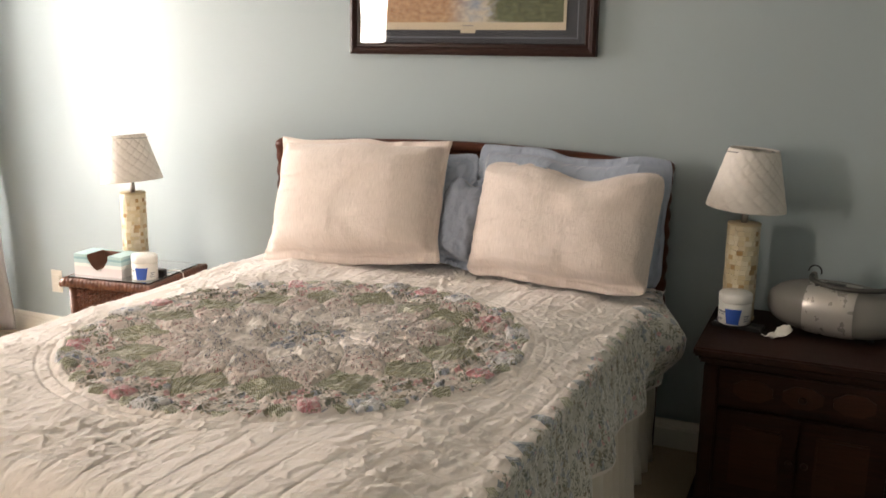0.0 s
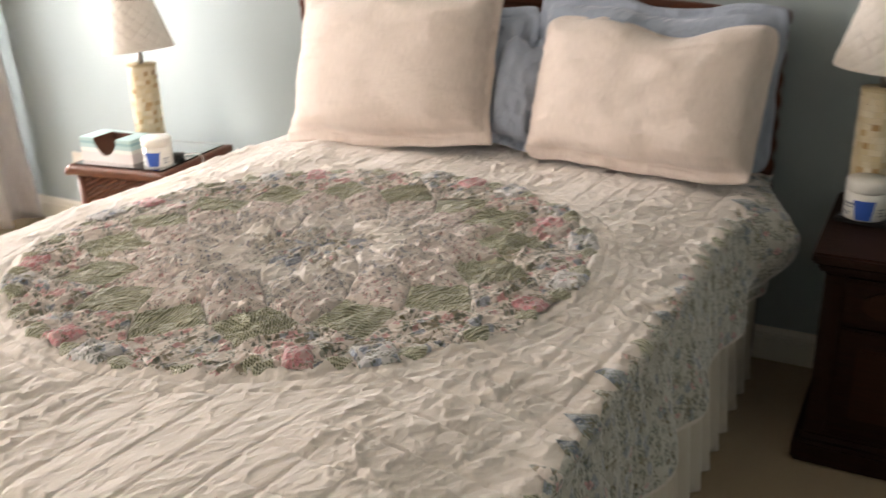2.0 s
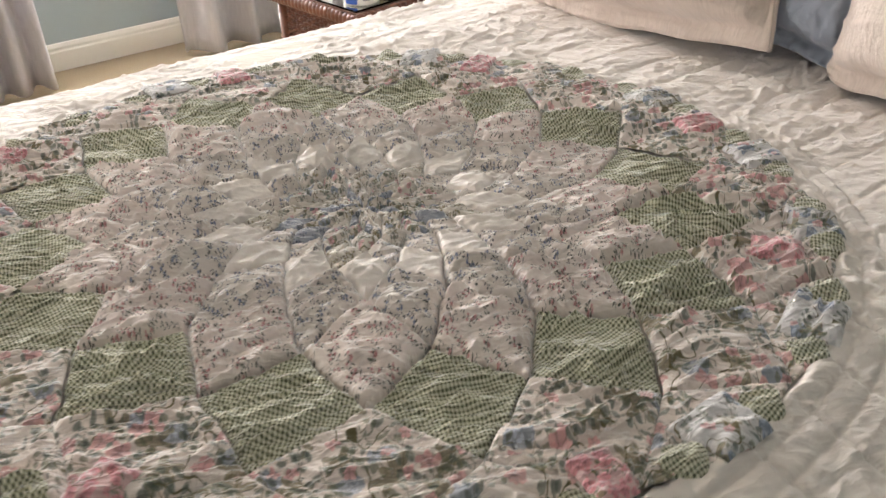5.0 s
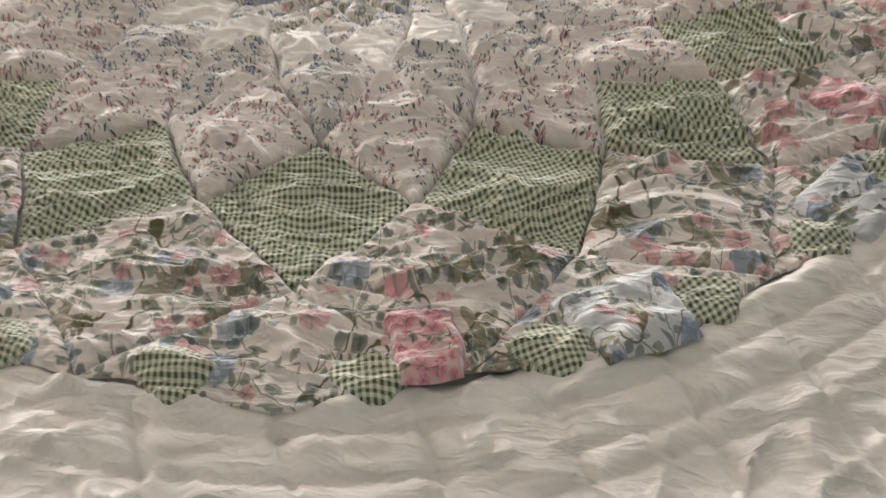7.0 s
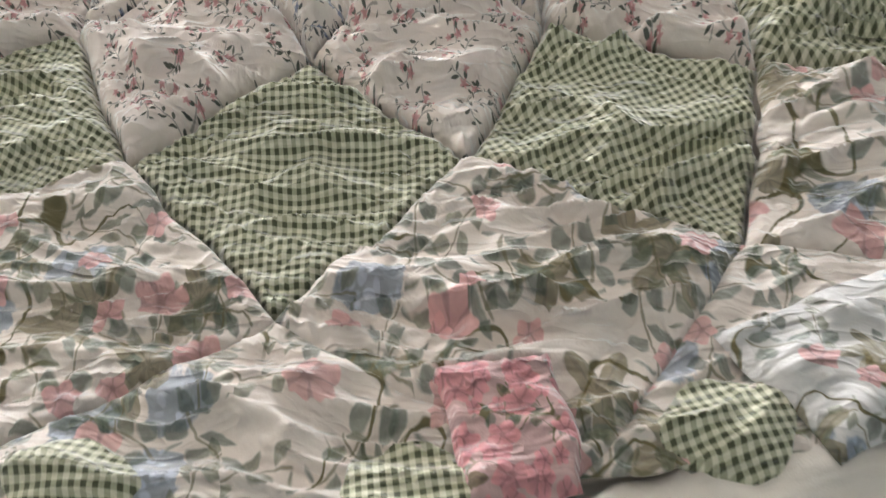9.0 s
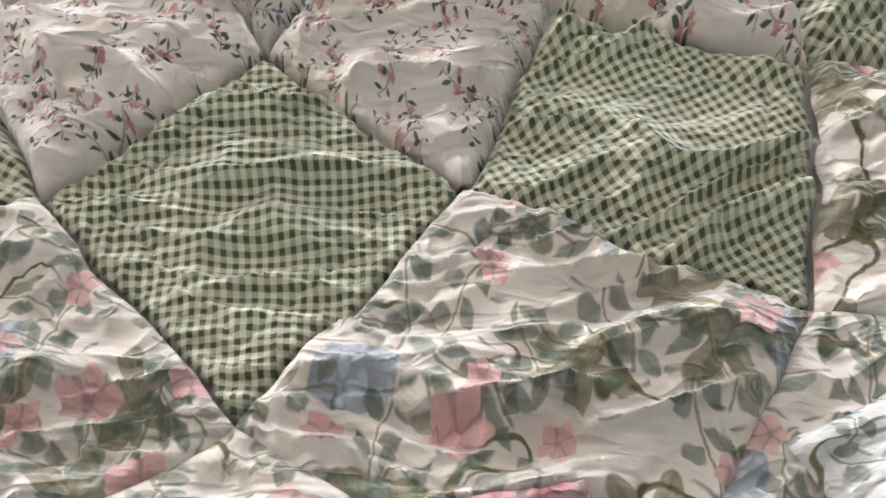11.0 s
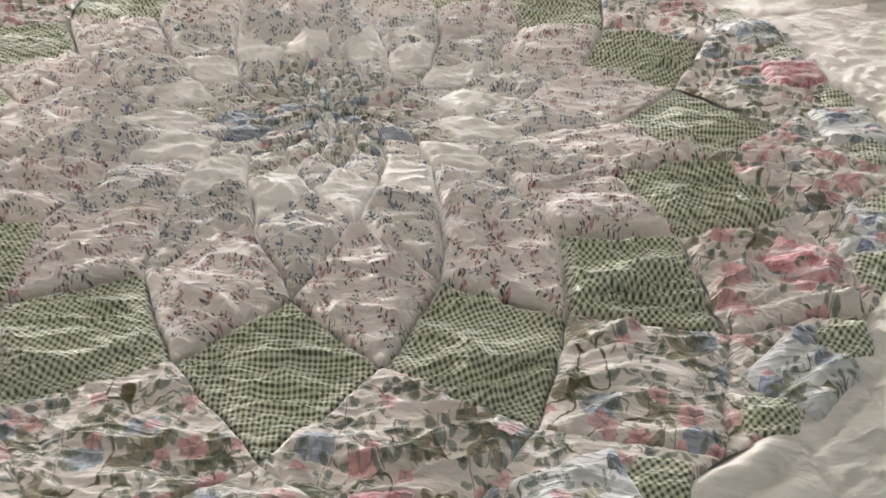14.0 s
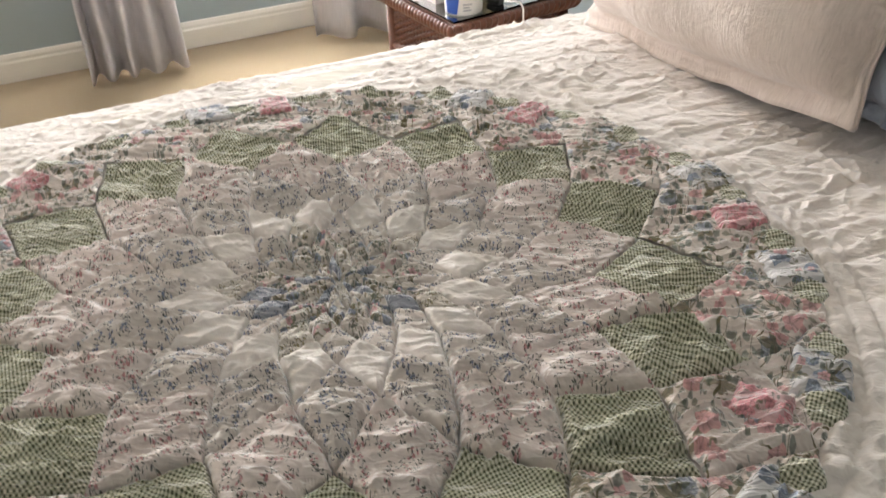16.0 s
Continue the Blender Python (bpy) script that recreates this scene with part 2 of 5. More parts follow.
def gingham(name, pitch, light, mid, dark):
    n = Nodes(name)
    uv = n.uv()
    uv = n.vec("ADD", uv, n.stretch(n.add("TexNoise", {"Vector": uv, "Scale": 16.0, "Detail": 2.0}).outputs[1], (0.0035, 0.0035, 0)))
    s = n.add("SeparateXYZ", {0: n.stretch(uv, (1 / pitch, 1 / pitch, 0))})

    def band(v):
        f = n.math("ABSOLUTE", n.math("SUBTRACT", n.math("FRACT", v), 0.5))
        return n.step(f, 0.22, 0.28)

    total = n.math("ADD", band(s.outputs[0]), band(s.outputs[1]))
    c = n.mix(n.step(total, 0.0, 1.0), light, mid)
    c = n.mix(n.step(total, 1.0, 2.0), c, dark)
    c = n.mult(0.7, c, n.mix(n.noise(uv, 1100, 1), (0.72, 0.72, 0.72, 1), (1, 1, 1, 1)))
    c = n.mult(1.0, c, n.mix(n.noise(uv, 9), (0.9, 0.9, 0.9, 1), (1, 1, 1, 1)))
    return n.done(c, 0.9, normal=cloth_normal(n, n.world(), 1.15, crush=0.36, pitch=36.0), spec=0.15, sheen=1.0)


def wood(name, light, dark, rough=0.35, axis=(1, 12, 12)):
    n = Nodes(name)
    p = n.obj()
    grain = n.noise(n.stretch(p, axis), 6, 5, 0.6, 1.2)
    fine = n.noise(n.stretch(p, tuple(a * 6 for a in axis)), 12, 3)
    c = n.mix(grain, dark, light)
    c = n.mult(0.5, c, n.mix(fine, (0.55, 0.5, 0.5, 1), (1, 1, 1, 1)))
    return n.done(c, n.step(fine, 0.3, 0.7, rough - 0.06, rough + 0.1), normal=n.bump(grain, 0.25, 0.002), spec=0.2)


def simple(name, colour, rough=0.5, metal=0.0, tone=0.08, scale=30, bump=0.0):
    n = Nodes(name)
    p = n.obj()
    v = n.noise(p, scale, 3)
    c = n.mult(1.0, colour, n.mix(v, (1 - tone, 1 - tone, 1 - tone, 1), (1, 1, 1, 1)))
    nm = n.bump(n.noise(p, scale * 4, 3), bump, 0.002) if bump else None
    return n.done(c, n.step(v, 0.3, 0.7, max(0.03, rough - 0.05), rough + 0.05), metal, nm)


def paint(name, colour):
    n = Nodes(name)
    p = n.world()
    c = n.mult(1.0, colour, n.mix(n.noise(p, 1.3, 4), (0.93, 0.94, 0.94, 1), (1, 1, 1, 1)))
    return n.done(c, 0.62, normal=n.bump(n.noise(p, 240, 3), 0.12, 0.0012), spec=0.3)


M_WALL = paint("wall_paint", srgb(160, 172, 174))
M_CEIL = paint("ceiling_paint", srgb(232, 231, 226))
M_TRIM = simple("white_trim", srgb(228, 224, 214), 0.4, tone=0.05, scale=8)


def carpet_material():
    n = Nodes("carpet")
    p = n.world()
    tuft = n.noise(p, 260, 3, 0.7)
    c = n.mix(tuft, srgb(138, 118, 92), srgb(205, 186, 156))
    c = n.mult(1.0, c, n.mix(n.noise(p, 2.2, 4), (0.86, 0.85, 0.84, 1), (1, 1, 1, 1)))
    return n.done(c, 0.97, normal=n.bump(tuft, 0.8, 0.006), spec=0.05, sheen=0.2)


M_CARPET = carpet_material()
M_QUILT = plain_cloth("quilt_cream_cotton", srgb(240, 232, 225), 0.55, 0.05, 0.9, crush=0.22, pitch=44.0)
M_CREAM = plain_cloth("solid_cream_patch", srgb(245, 238, 232), 0.6, 0.04, crush=0.2)


def sham_material():
    n = Nodes("cream_chenille")
    uv = n.uv()
    ribs = n.noise(n.stretch(uv, (1.0, 0.09, 1)), 330, 2, 0.6)
    slub = n.noise(n.stretch(uv, (1.0, 0.22, 1)), 130, 3, 0.6)
    c = n.mix(n.noise(uv, 7, 3), srgb(222, 207, 197), srgb(230, 217, 208))
    c = n.mult(0.8, c, n.mix(n.step(ribs, 0.35, 0.65), (0.86, 0.85, 0.84, 1), (1, 1, 1, 1)))
    h = n.math("ADD", n.math("MULTIPLY", ribs, 0.8), n.math("ADD", n.math("MULTIPLY", slub, 0.6), n.math("MULTIPLY", n.noise(uv, 75, 3, 0.6), 1.3)))
    return n.done(c, 0.96, normal=n.bump(h, 0.6, 0.0045), spec=0.1, sheen=0.5)


M_SHAM = sham_material()
M_BLUE = plain_cloth("blue_cotton", srgb(164, 174, 189), 0.9, 0.1, 0.5, crush=0.5, pitch=18.0)
M_SKIRT = plain_cloth("white_skirt_cotton", srgb(222, 214, 200), 0.25, 0.06, 0.4)
M_GINGHAM = gingham("green_gingham", 0.0044, srgb(240, 238, 220), srgb(194, 195, 168), srgb(100, 103, 81))
PINK_GROUND, CREAM_GROUND = srgb(241, 229, 223), srgb(239, 228, 221)
M_PINKPRINT = fine_floral("pink_sprig_print", PINK_GROUND, srgb(66, 74, 66), srgb(88, 92, 82), srgb(214, 160, 160), 1.1, 0.24)
M_BLUEPRINT = fine_floral("blue_sprig_print", srgb(229, 220, 213), srgb(58, 66, 68), srgb(82, 90, 98), srgb(156, 164, 184), 1.2, 0.2, 0.42, srgb(96, 110, 146))
M_OLIVEPRINT = fine_floral("olive_sprig_print", srgb(222, 214, 204), srgb(112, 106, 88), srgb(92, 96, 90), srgb(176, 166, 140), 1.3, 0.4, 0.42, srgb(150, 140, 100))
M_NAVYPRINT = fine_floral("slate_blue_print", srgb(168, 172, 182), srgb(70, 80, 100), srgb(100, 108, 122), srgb(186, 192, 204), 1.1, 0.4, 0.5, srgb(90, 100, 130))
M_CHINTZ = large_floral("chintz_print", CREAM_GROUND, 0.20, 0.18, 0.56, rose=srgb(206, 162, 162), blue=srgb(176, 184, 198), scale=1.02)
M_CHINTZ_B = large_floral("chintz_print_leafy", CREAM_GROUND, 0.11, 0.20, 0.60, 77.0, rose=srgb(208, 168, 166), blue=srgb(176, 184, 198), scale=1.08)
M_ROSEPRINT = large_floral("rose_print", srgb(218, 184, 184), 0.8, 0.03, 0.22, 13.0, srgb(204, 142, 148), scale=2.0)
M_SKYPRINT = large_floral("sky_blue_print", srgb(220, 218, 218), 0.05, 0.6, 0.34, 29.0, blue=srgb(152, 164, 184), scale=1.5)
M_CENTRE = large_floral("centre_print", srgb(226, 217, 208), 0.08, 0.26, 0.46, 41.0, blue=srgb(146, 156, 174), scale=2.2)
M_BORDERPRINT = large_floral("border_pale_print", srgb(208, 207, 198), 0.03, 0.24, 0.42, 83.0, blue=srgb(160, 170, 182), scale=1.25)
M_BORDERBLUE = large_floral("border_blue_print", srgb(160, 168, 176), 0.03, 0.6, 0.6, 51.0, blue=srgb(112, 128, 150), scale=1.6)
M_DARKWOOD = wood("dark_stained_oak", srgb(56, 27, 16), srgb(13, 7, 5), 0.6)
M_HEADWOOD = wood("headboard_mahogany", srgb(104, 58, 40), srgb(48, 24, 18), 0.32)
M_CARVED = wood("worn_carved_oak", srgb(70, 38, 24), srgb(28, 15, 10), 0.5)
M_FRAMEWOOD = wood("espresso_frame", srgb(58, 34, 28), srgb(30, 18, 16), 0.3)


def wicker_material():
    n = Nodes("brown_wicker")
    p = n.obj()
    v = n.noise(p, 45, 4)
    c = n.mix(v, srgb(70, 40, 28), srgb(134, 84, 62))
    c = n.mult(0.6, c, n.mix(n.noise(p, 300, 2), (0.6, 0.6, 0.6, 1), (1, 1, 1, 1)))
    return n.done(c, 0.42, normal=n.bump(n.noise(p, 220, 2), 0.25, 0.002))


M_WICKER = wicker_material()


def curtain_material():
    n = Nodes("grey_lined_curtain")
    p = n.world()
    c = n.mix(n.noise(n.stretch(p, (1, 1, 0.2)), 120, 3), srgb(194, 191, 194), srgb(221, 218, 220))
    normal = n.bump(n.noise(p, 600, 2), 0.2, 0.001)
    mat = n.done(c, 0.9, normal=normal, spec=0.1, sheen=0.2)
    thin = n.add("BsdfTranslucent", {"Color": c, "Normal": normal})
    both = n.add("MixShader", {0: 0.2, 1: n.bsdf.outputs[0], 2: thin.outputs[0]})
    n.tree.links.new(both.outputs[0], n.tree.nodes["Material Output"].inputs[0])
    return mat


M_CURTAIN = curtain_material()


def shade_material():
    n = Nodes("ivory_lampshade_linen")
    p = n.obj()
    c = n.mix(n.noise(p, 60, 3), srgb(226, 219, 210), srgb(238, 232, 225))
    mat = n.done(c, 0.85, normal=n.bump(n.noise(p, 500, 2), 0.2, 0.001), spec=0.2)
    thin = n.add("BsdfTranslucent", {"Color": c})
    both = n.add("MixShader", {0: 0.25, 1: n.bsdf.outputs[0], 2: thin.outputs[0]})
    n.tree.links.new(both.outputs[0], n.tree.nodes["Material Output"].inputs[0])
    return mat


M_SHADE = shade_material()


def mosaic_material():
    n = Nodes("mother_of_pearl_tiles")
    r = n.add("NewGeometry").outputs["Random Per Island"]
    ramp = n.add("ValToRGB", {0: r})
    e = ramp.color_ramp.elements
    e[0].color, e[1].color = srgb(216, 206, 180), srgb(150, 112, 70)
    for pos, col in ((0.35, srgb(206, 190, 154)), (0.55, srgb(226, 216, 194)), (0.76, srgb(208, 190, 152)), (0.88, srgb(180, 146, 98))):
        e.new(pos).color = col
    c = n.mult(0.6, ramp.outputs[0], n.mix(n.noise(n.obj(), 70, 3), (0.72, 0.7, 0.66, 1), (1, 1, 1, 1)))
    return n.done(c, 0.28, spec=0.6)


M_MOSAIC = mosaic_material()
M_GROUT = simple("tile_grout", srgb(196, 180, 146), 0.7)
M_STEEL = simple("brushed_steel", srgb(150, 146, 140), 0.3, 1.0)
M_WHITE = simple("white_plastic", srgb(226, 224, 218), 0.35, tone=0.04)
M_BLUEINK = simple("blue_label_ink", srgb(40, 84, 170), 0.4, tone=0.04)
M_GREYINK = simple("grey_label_ink", srgb(110, 116, 128), 0.5, tone=0.04)
M_BLACK = simple("black_plastic", srgb(26, 24, 24), 0.4)
M_HANDLE = simple("dark_grey_plastic", srgb(62, 60, 56), 0.5)
M_RADIO = simple("grey_speckled_plastic", srgb(118, 116, 111), 0.5, tone=0.12, scale=200)
M_SILVER = simple("silver_plastic", srgb(178, 174, 168), 0.3, 0.5, tone=0.02)
M_PAPER = simple("white_tissue_paper", srgb(228, 224, 216), 0.9)
M_TEAL = simple("teal_carton", srgb(168, 196, 196), 0.5, tone=0.05)
M_TEALDARK = simple("deep_teal_carton", srgb(136, 172, 176), 0.5, tone=0.05)
M_PALE = simple("pale_pink_carton", srgb(216, 206, 204), 0.5, tone=0.05)
M_BROWNIN = simple("brown_carton_inside", srgb(98, 62, 48), 0.8)
M_MAT = simple("charcoal_mat_board", srgb(62, 62, 68), 0.9, tone=0.05)
M_MATCREAM = simple("cream_mat_board", srgb(206, 192, 168), 0.9, tone=0.05)
M_OUTLET = simple("ivory_outlet", srgb(214, 208, 196), 0.4, tone=0.04)


def glass_material(name, tint=(1, 1, 1, 1), gloss=1.0):
    n = Nodes(name)
    clear = n.add("BsdfTransparent", {"Color": tint})
    shine = n.add("BsdfGlossy", {"Roughness": 0.02})
    fresnel = n.add("Fresnel", {"IOR": 1.5})
    both = n.add("MixShader", {0: n.math("MULTIPLY", fresnel.outputs[0], gloss), 1: clear.outputs[0], 2: shine.outputs[0]})
    n.tree.links.new(both.outputs[0], n.tree.nodes["Material Output"].inputs[0])
    return n.mat


M_GLASS = glass_material("clear_glass")
M_GREENGLASS = glass_material("green_tinted_glass", (0.75, 0.9, 0.84, 1), 3.0)


def painting_material():
    """A muted garden landscape: pale path, ochre grass, dark bushes."""
    n = Nodes("landscape_print")
    uv = n.uv()
    s = n.add("SeparateXYZ", {0: uv})
    blot = n.noise(uv, 9, 6, 0.7, 0.6)
    dab = n.step(n.noise(uv, 34, 5, 0.75), 0.3, 0.7)
    grass = n.mix(dab, srgb(150, 104, 76), srgb(206, 176, 138))
    path = n.mix(n.step(blot, 0.4, 0.6), n.mix(dab, srgb(128, 142, 164), srgb(172, 178, 184)), n.mix(dab, srgb(184, 172, 152), srgb(222, 212, 194)))
    bush = n.mix(dab, srgb(44, 54, 36), srgb(126, 128, 92))
    x = n.math("ADD", s.outputs[0], n.math("MULTIPLY", blot, 0.22))
    c = n.mix(n.step(x, 0.50, 0.62), grass, path)
    line = n.math("ADD", n.math("MULTIPLY", s.outputs[1], 1.1), n.math("MULTIPLY", n.math("SUBTRACT", x, 0.6), 0.5))
    c = n.mix(n.math("MULTIPLY", n.step(x, 0.72, 0.78), n.step(line, 0.06, 0.12)), c, bush)
    sky = n.mix(blot, srgb(186, 192, 190), srgb(222, 214, 196))
    c = n.mix(n.step(s.outputs[1], 0.55, 0.75), c, sky)
    return n.done(c, 0.8)


M_PRINT = painting_material()


def glow_material(name, colour, strength):
    n = Nodes(name)
    em = n.add("Emission", {"Color": colour, "Strength": strength})
    n.tree.links.new(em.outputs[0], n.tree.nodes["Material Output"].inputs[0])
    return n.mat


M_OUTSIDE = glow_material("bright_overcast_outdoors", (1.0, 1.0, 1.0, 1), 5.0)


# ---------------- mesh helpers ----------------
def as_object(name, verts, faces, material, parent=None, label="", uv=None, smooth=True):
    me = bpy.data.meshes.new(name)
    me.from_pydata([tuple(map(float, v)) for v in verts], [], faces)
    if uv is not None:
        layer = me.uv_layers.new(name="UVMap")
        loops = np.zeros(len(me.loops), dtype=np.int32)
        me.loops.foreach_get("vertex_index", loops)
        layer.data.foreach_set("uv", np.asarray(uv, dtype=np.float32)[loops].ravel())
    if smooth:
        me.polygons.foreach_set("use_smooth", [True] * len(me.polygons))
    me.materials.append(material)
    ob = new(name, me)
    ob.parent = parent
    if label:
        tagged(ob, label)
    return ob


def part(name, bm, material, parent=None, label="", smooth=False, bevel=0.0):
    """Links a bmesh as one mesh object under a thing or a part."""
    if bevel:
        edges = [e for e in bm.edges if len(e.link_faces) == 2 and e.calc_face_angle(0) > 0.6]
        bmesh.ops.bevel(bm, geom=edges, offset=bevel, segments=2, affect="EDGES", clamp_overlap=True)
    bmesh.ops.recalc_face_normals(bm, faces=bm.faces)
    me = bpy.data.meshes.new(name)
    bm.to_mesh(me)
    bm.free()
    if smooth:
        me.polygons.foreach_set("use_smooth", [True] * len(me.polygons))
    me.materials.append(material)
    ob = new(name, me)
    ob.parent = parent
    if label:
        tagged(ob, label)
    return ob


def thing(name, m, label, category, group="", kind=""):
    ob = new(name)
    ob.empty_display_size = 0.05
    ob.matrix_world = m
    return tagged(ob, label, category, group, kind)


def box(sx, sy, sz, at=(0, 0, 0), bm=None, turn=None):
    """A box that stands on at (the centre of its foot)."""
    bm = bm or bmesh.new()
    m = Matrix.Translation(Vector(at) + Vector((0, 0, sz / 2)))
    if turn is not None:
        m = m @ turn
    bmesh.ops.create_cube(bm, size=1.0, matrix=m @ Matrix.Diagonal((sx, sy, sz, 1)))
    return bm


def lathe(profile, segments=40, bm=None, at=(0, 0, 0)):
    bm = bm or bmesh.new()
    rows = []
    for r, z in profile:
        rows.append([bm.verts.new((at[0] + r * math.cos(a), at[1] + r * math.sin(a), at[2] + z)) for a in [2 * math.pi * i / segments for i in range(segments)]])
    for a, b in zip(rows, rows[1:]):
        for i in range(segments):
            j = (i + 1) % segments
            bm.faces.new((a[i], a[j], b[j], b[i]))
    if profile[0][0] > 1e-5:
        bm.faces.new(list(reversed(rows[0])))
    if profile[-1][0] > 1e-5:
        bm.faces.new(rows[-1])
    return bm


def prism(outline, depth, bm=None, axis="y", at=(0, 0, 0)):
    """An outline in two axes pushed along the third."""
    bm = bm or bmesh.new()

    def place(a, b, d):
        p = {"y": (a, d, b), "x": (d, a, b), "z": (a, b, d)}[axis]
        return bm.verts.new(Vector(p) + Vector(at))

    front = [place(a, b, 0) for a, b in outline]
    back = [place(a, b, depth) for a, b in outline]
    bm.faces.new(front)
    bm.faces.new(list(reversed(back)))
    k = len(outline)
    for i in range(k):
        j = (i + 1) % k
        bm.faces.new((front[i], back[i], back[j], front[j]))
    return bm


def tube(points, radius, sides=8, bm=None):
    bm = bm or bmesh.new()
    pts = [Vector(p) for p in points]
    rows = []
    for i, p in enumerate(pts):
        d = (pts[min(i + 1, len(pts) - 1)] - pts[max(i - 1, 0)]).normalized()
        a = d.cross(Vector((0, 0, 1)) if abs(d.z) < 0.9 else Vector((1, 0, 0))).normalized()
        b = d.cross(a)
        rows.append([bm.verts.new(p + radius * (math.cos(t) * a + math.sin(t) * b)) for t in [2 * math.pi * k / sides for k in range(sides)]])
    for r, s in zip(rows, rows[1:]):
        for k in range(sides):
            bm.faces.new((r[k], r[(k + 1) % sides], s[(k + 1) % sides], s[k]))
    bm.faces.new(rows[0])
    bm.faces.new(list(reversed(rows[-1])))
    return bm


def grid_faces(n, m, wrap=False):
    out = []
    for i in range(n - 1):
        for j in range(m if wrap else m - 1):
            k = (j + 1) % m
            out.append((i * m + j, i * m + k, (i + 1) * m + k, (i + 1) * m + j))
    return out


# smooth lattice noise on arrays, for cloth
_lattice = np.random.RandomState(7).rand(256, 256)


def lat(x, y):
    xi, yi = np.floor(x).astype(int), np.floor(y).astype(int)
    fx, fy = x - xi, y - yi
    fx, fy = fx * fx * fx * (fx * (fx * 6 - 15) + 10), fy * fy * fy * (fy * (fy * 6 - 15) + 10)
    g = lambda a, b: _lattice[a % 256, b % 256]
    top = g(xi, yi) * (1 - fx) + g(xi + 1, yi) * fx
    low = g(xi, yi + 1) * (1 - fx) + g(xi + 1, yi + 1) * fx
    return top * (1 - fy) + low * fy


def ridges(x, y, sharp=1.6):
    return (1 - np.abs(2 * lat(x, y) - 1)) ** sharp


def folds(x, y, width=0.16):
    """Thin pinched folds that wander over flat cloth."""
    return np.maximum(0, 1 - np.abs(2 * lat(x, y) - 1) / width) ** 1.3


def facets(x, y):
    """Crumpled facets: distance to the nearest of a scatter of points, with sharp crests between them."""
    xi, yi = np.floor(x).astype(int), np.floor(y).astype(int)
    best = np.full(np.shape(x), 9.0)
    for i in (-1, 0, 1):
        for j in (-1, 0, 1):
            a, b = xi + i, yi + j
            px = a + _lattice[a % 256, b % 256]
            py = b + _lattice[(a + 91) % 256, (b + 37) % 256]
            best = np.minimum(best, (x - px) ** 2 + (y - py) ** 2)
    return np.sqrt(best)


def smoothstep(v, a, b):
    t = np.clip((v - a) / (b - a), 0, 1)
    return t * t * (3 - 2 * t)


# ---------------- the room ----------------
def structure(name, bm, material, label, category, bevel=0.0):
    return tagged(part(name, bm, material, None, "", False, bevel), label, category, "", "structure")


bm = bmesh.new()
bmesh.ops.create_grid(bm, x_segments=60, y_segments=60, size=0.5, matrix=Matrix.Translation(((ROOM_L + ROOM_R) / 2, ROOM_BACK / 2, 0)) @ Matrix.Diagonal((ROOM_R - ROOM_L + 0.3, -ROOM_BACK + 0.3, 1, 1)))
for v in bm.verts:
    v.co.z += 0.003 * noise.noise(v.co * 4) - 0.003
structure("floor", bm, M_CARPET, "beige cut-pile wall-to-wall carpet", "carpet")

structure("wall_north", box(ROOM_R - ROOM_L + 0.3, 0.15, CEIL, ((ROOM_L + ROOM_R) / 2, 0.075, 0)), M_WALL, "pale blue-grey painted bedroom wall behind the bed", "wall")
structure("wall_east", box(0.15, -ROOM_BACK, CEIL, (ROOM_R + 0.075, ROOM_BACK / 2, 0)), M_WALL, "pale blue-grey painted plain side wall", "wall")
structure("wall_south", box(ROOM_R - ROOM_L + 0.3, 0.15, CEIL, ((ROOM_L + ROOM_R) / 2, ROOM_BACK - 0.075, 0)), M_WALL, "pale blue-grey painted plain end wall", "wall")
structure("ceiling", box(ROOM_R - ROOM_L + 0.3, -ROOM_BACK + 0.3, 0.12, ((ROOM_L + ROOM_R) / 2, ROOM_BACK / 2, CEIL)), M_CEIL, "white painted flat ceiling", "ceiling")

# the window wall: piers, parapets and lintels round two openings
OPENINGS = ((-1.36, -0.34), (-4.5, -3.75))
SILL, HEAD = 0.47, 2.08
bm = bmesh.new()
edges = [0.0, OPENINGS[0][1], OPENINGS[0][0], OPENINGS[1][1], OPENINGS[1][0], ROOM_BACK]
for a, b in ((0, 1), (2, 3), (4, 5)):
    box(0.15, edges[a] - edges[b], CEIL, (ROOM_L - 0.075, (edges[a] + edges[b]) / 2, 0), bm)
for lo, hi in OPENINGS:
    box(0.15, hi - lo, SILL, (ROOM_L - 0.075, (lo + hi) / 2, 0), bm)
    box(0.15, hi - lo, CEIL - HEAD, (ROOM_L - 0.075, (lo + hi) / 2, HEAD), bm)
structure("wall_west", bm, M_WALL, "pale blue-grey painted wall with two window openings", "wall")


def skirting(length, m, name, label):
    outline = [(0, 0), (0.016, 0), (0.016, 0.075), (0.012, 0.082), (0.012, 0.092), (0.006, 0.105), (0, 0.108)]
    ob = structure(name, prism(outline, length, None, "y"), M_TRIM, label, "baseboard", 0.001)
    ob.matrix_world = m
    return ob


skirting(-ROOM_BACK, pose(ROOM_L, ROOM_BACK, 0), "baseboard_west", "white moulded baseboard below the windows")
skirting(ROOM_R - ROOM_L - 0.032, pose(ROOM_L + 0.016, 0, 0, rz=-90), "baseboard_north", "white moulded baseboard behind the bed")
skirting(-ROOM_BACK, pose(ROOM_R, 0, 0, rz=180), "baseboard_east", "white moulded baseboard on the plain side wall")


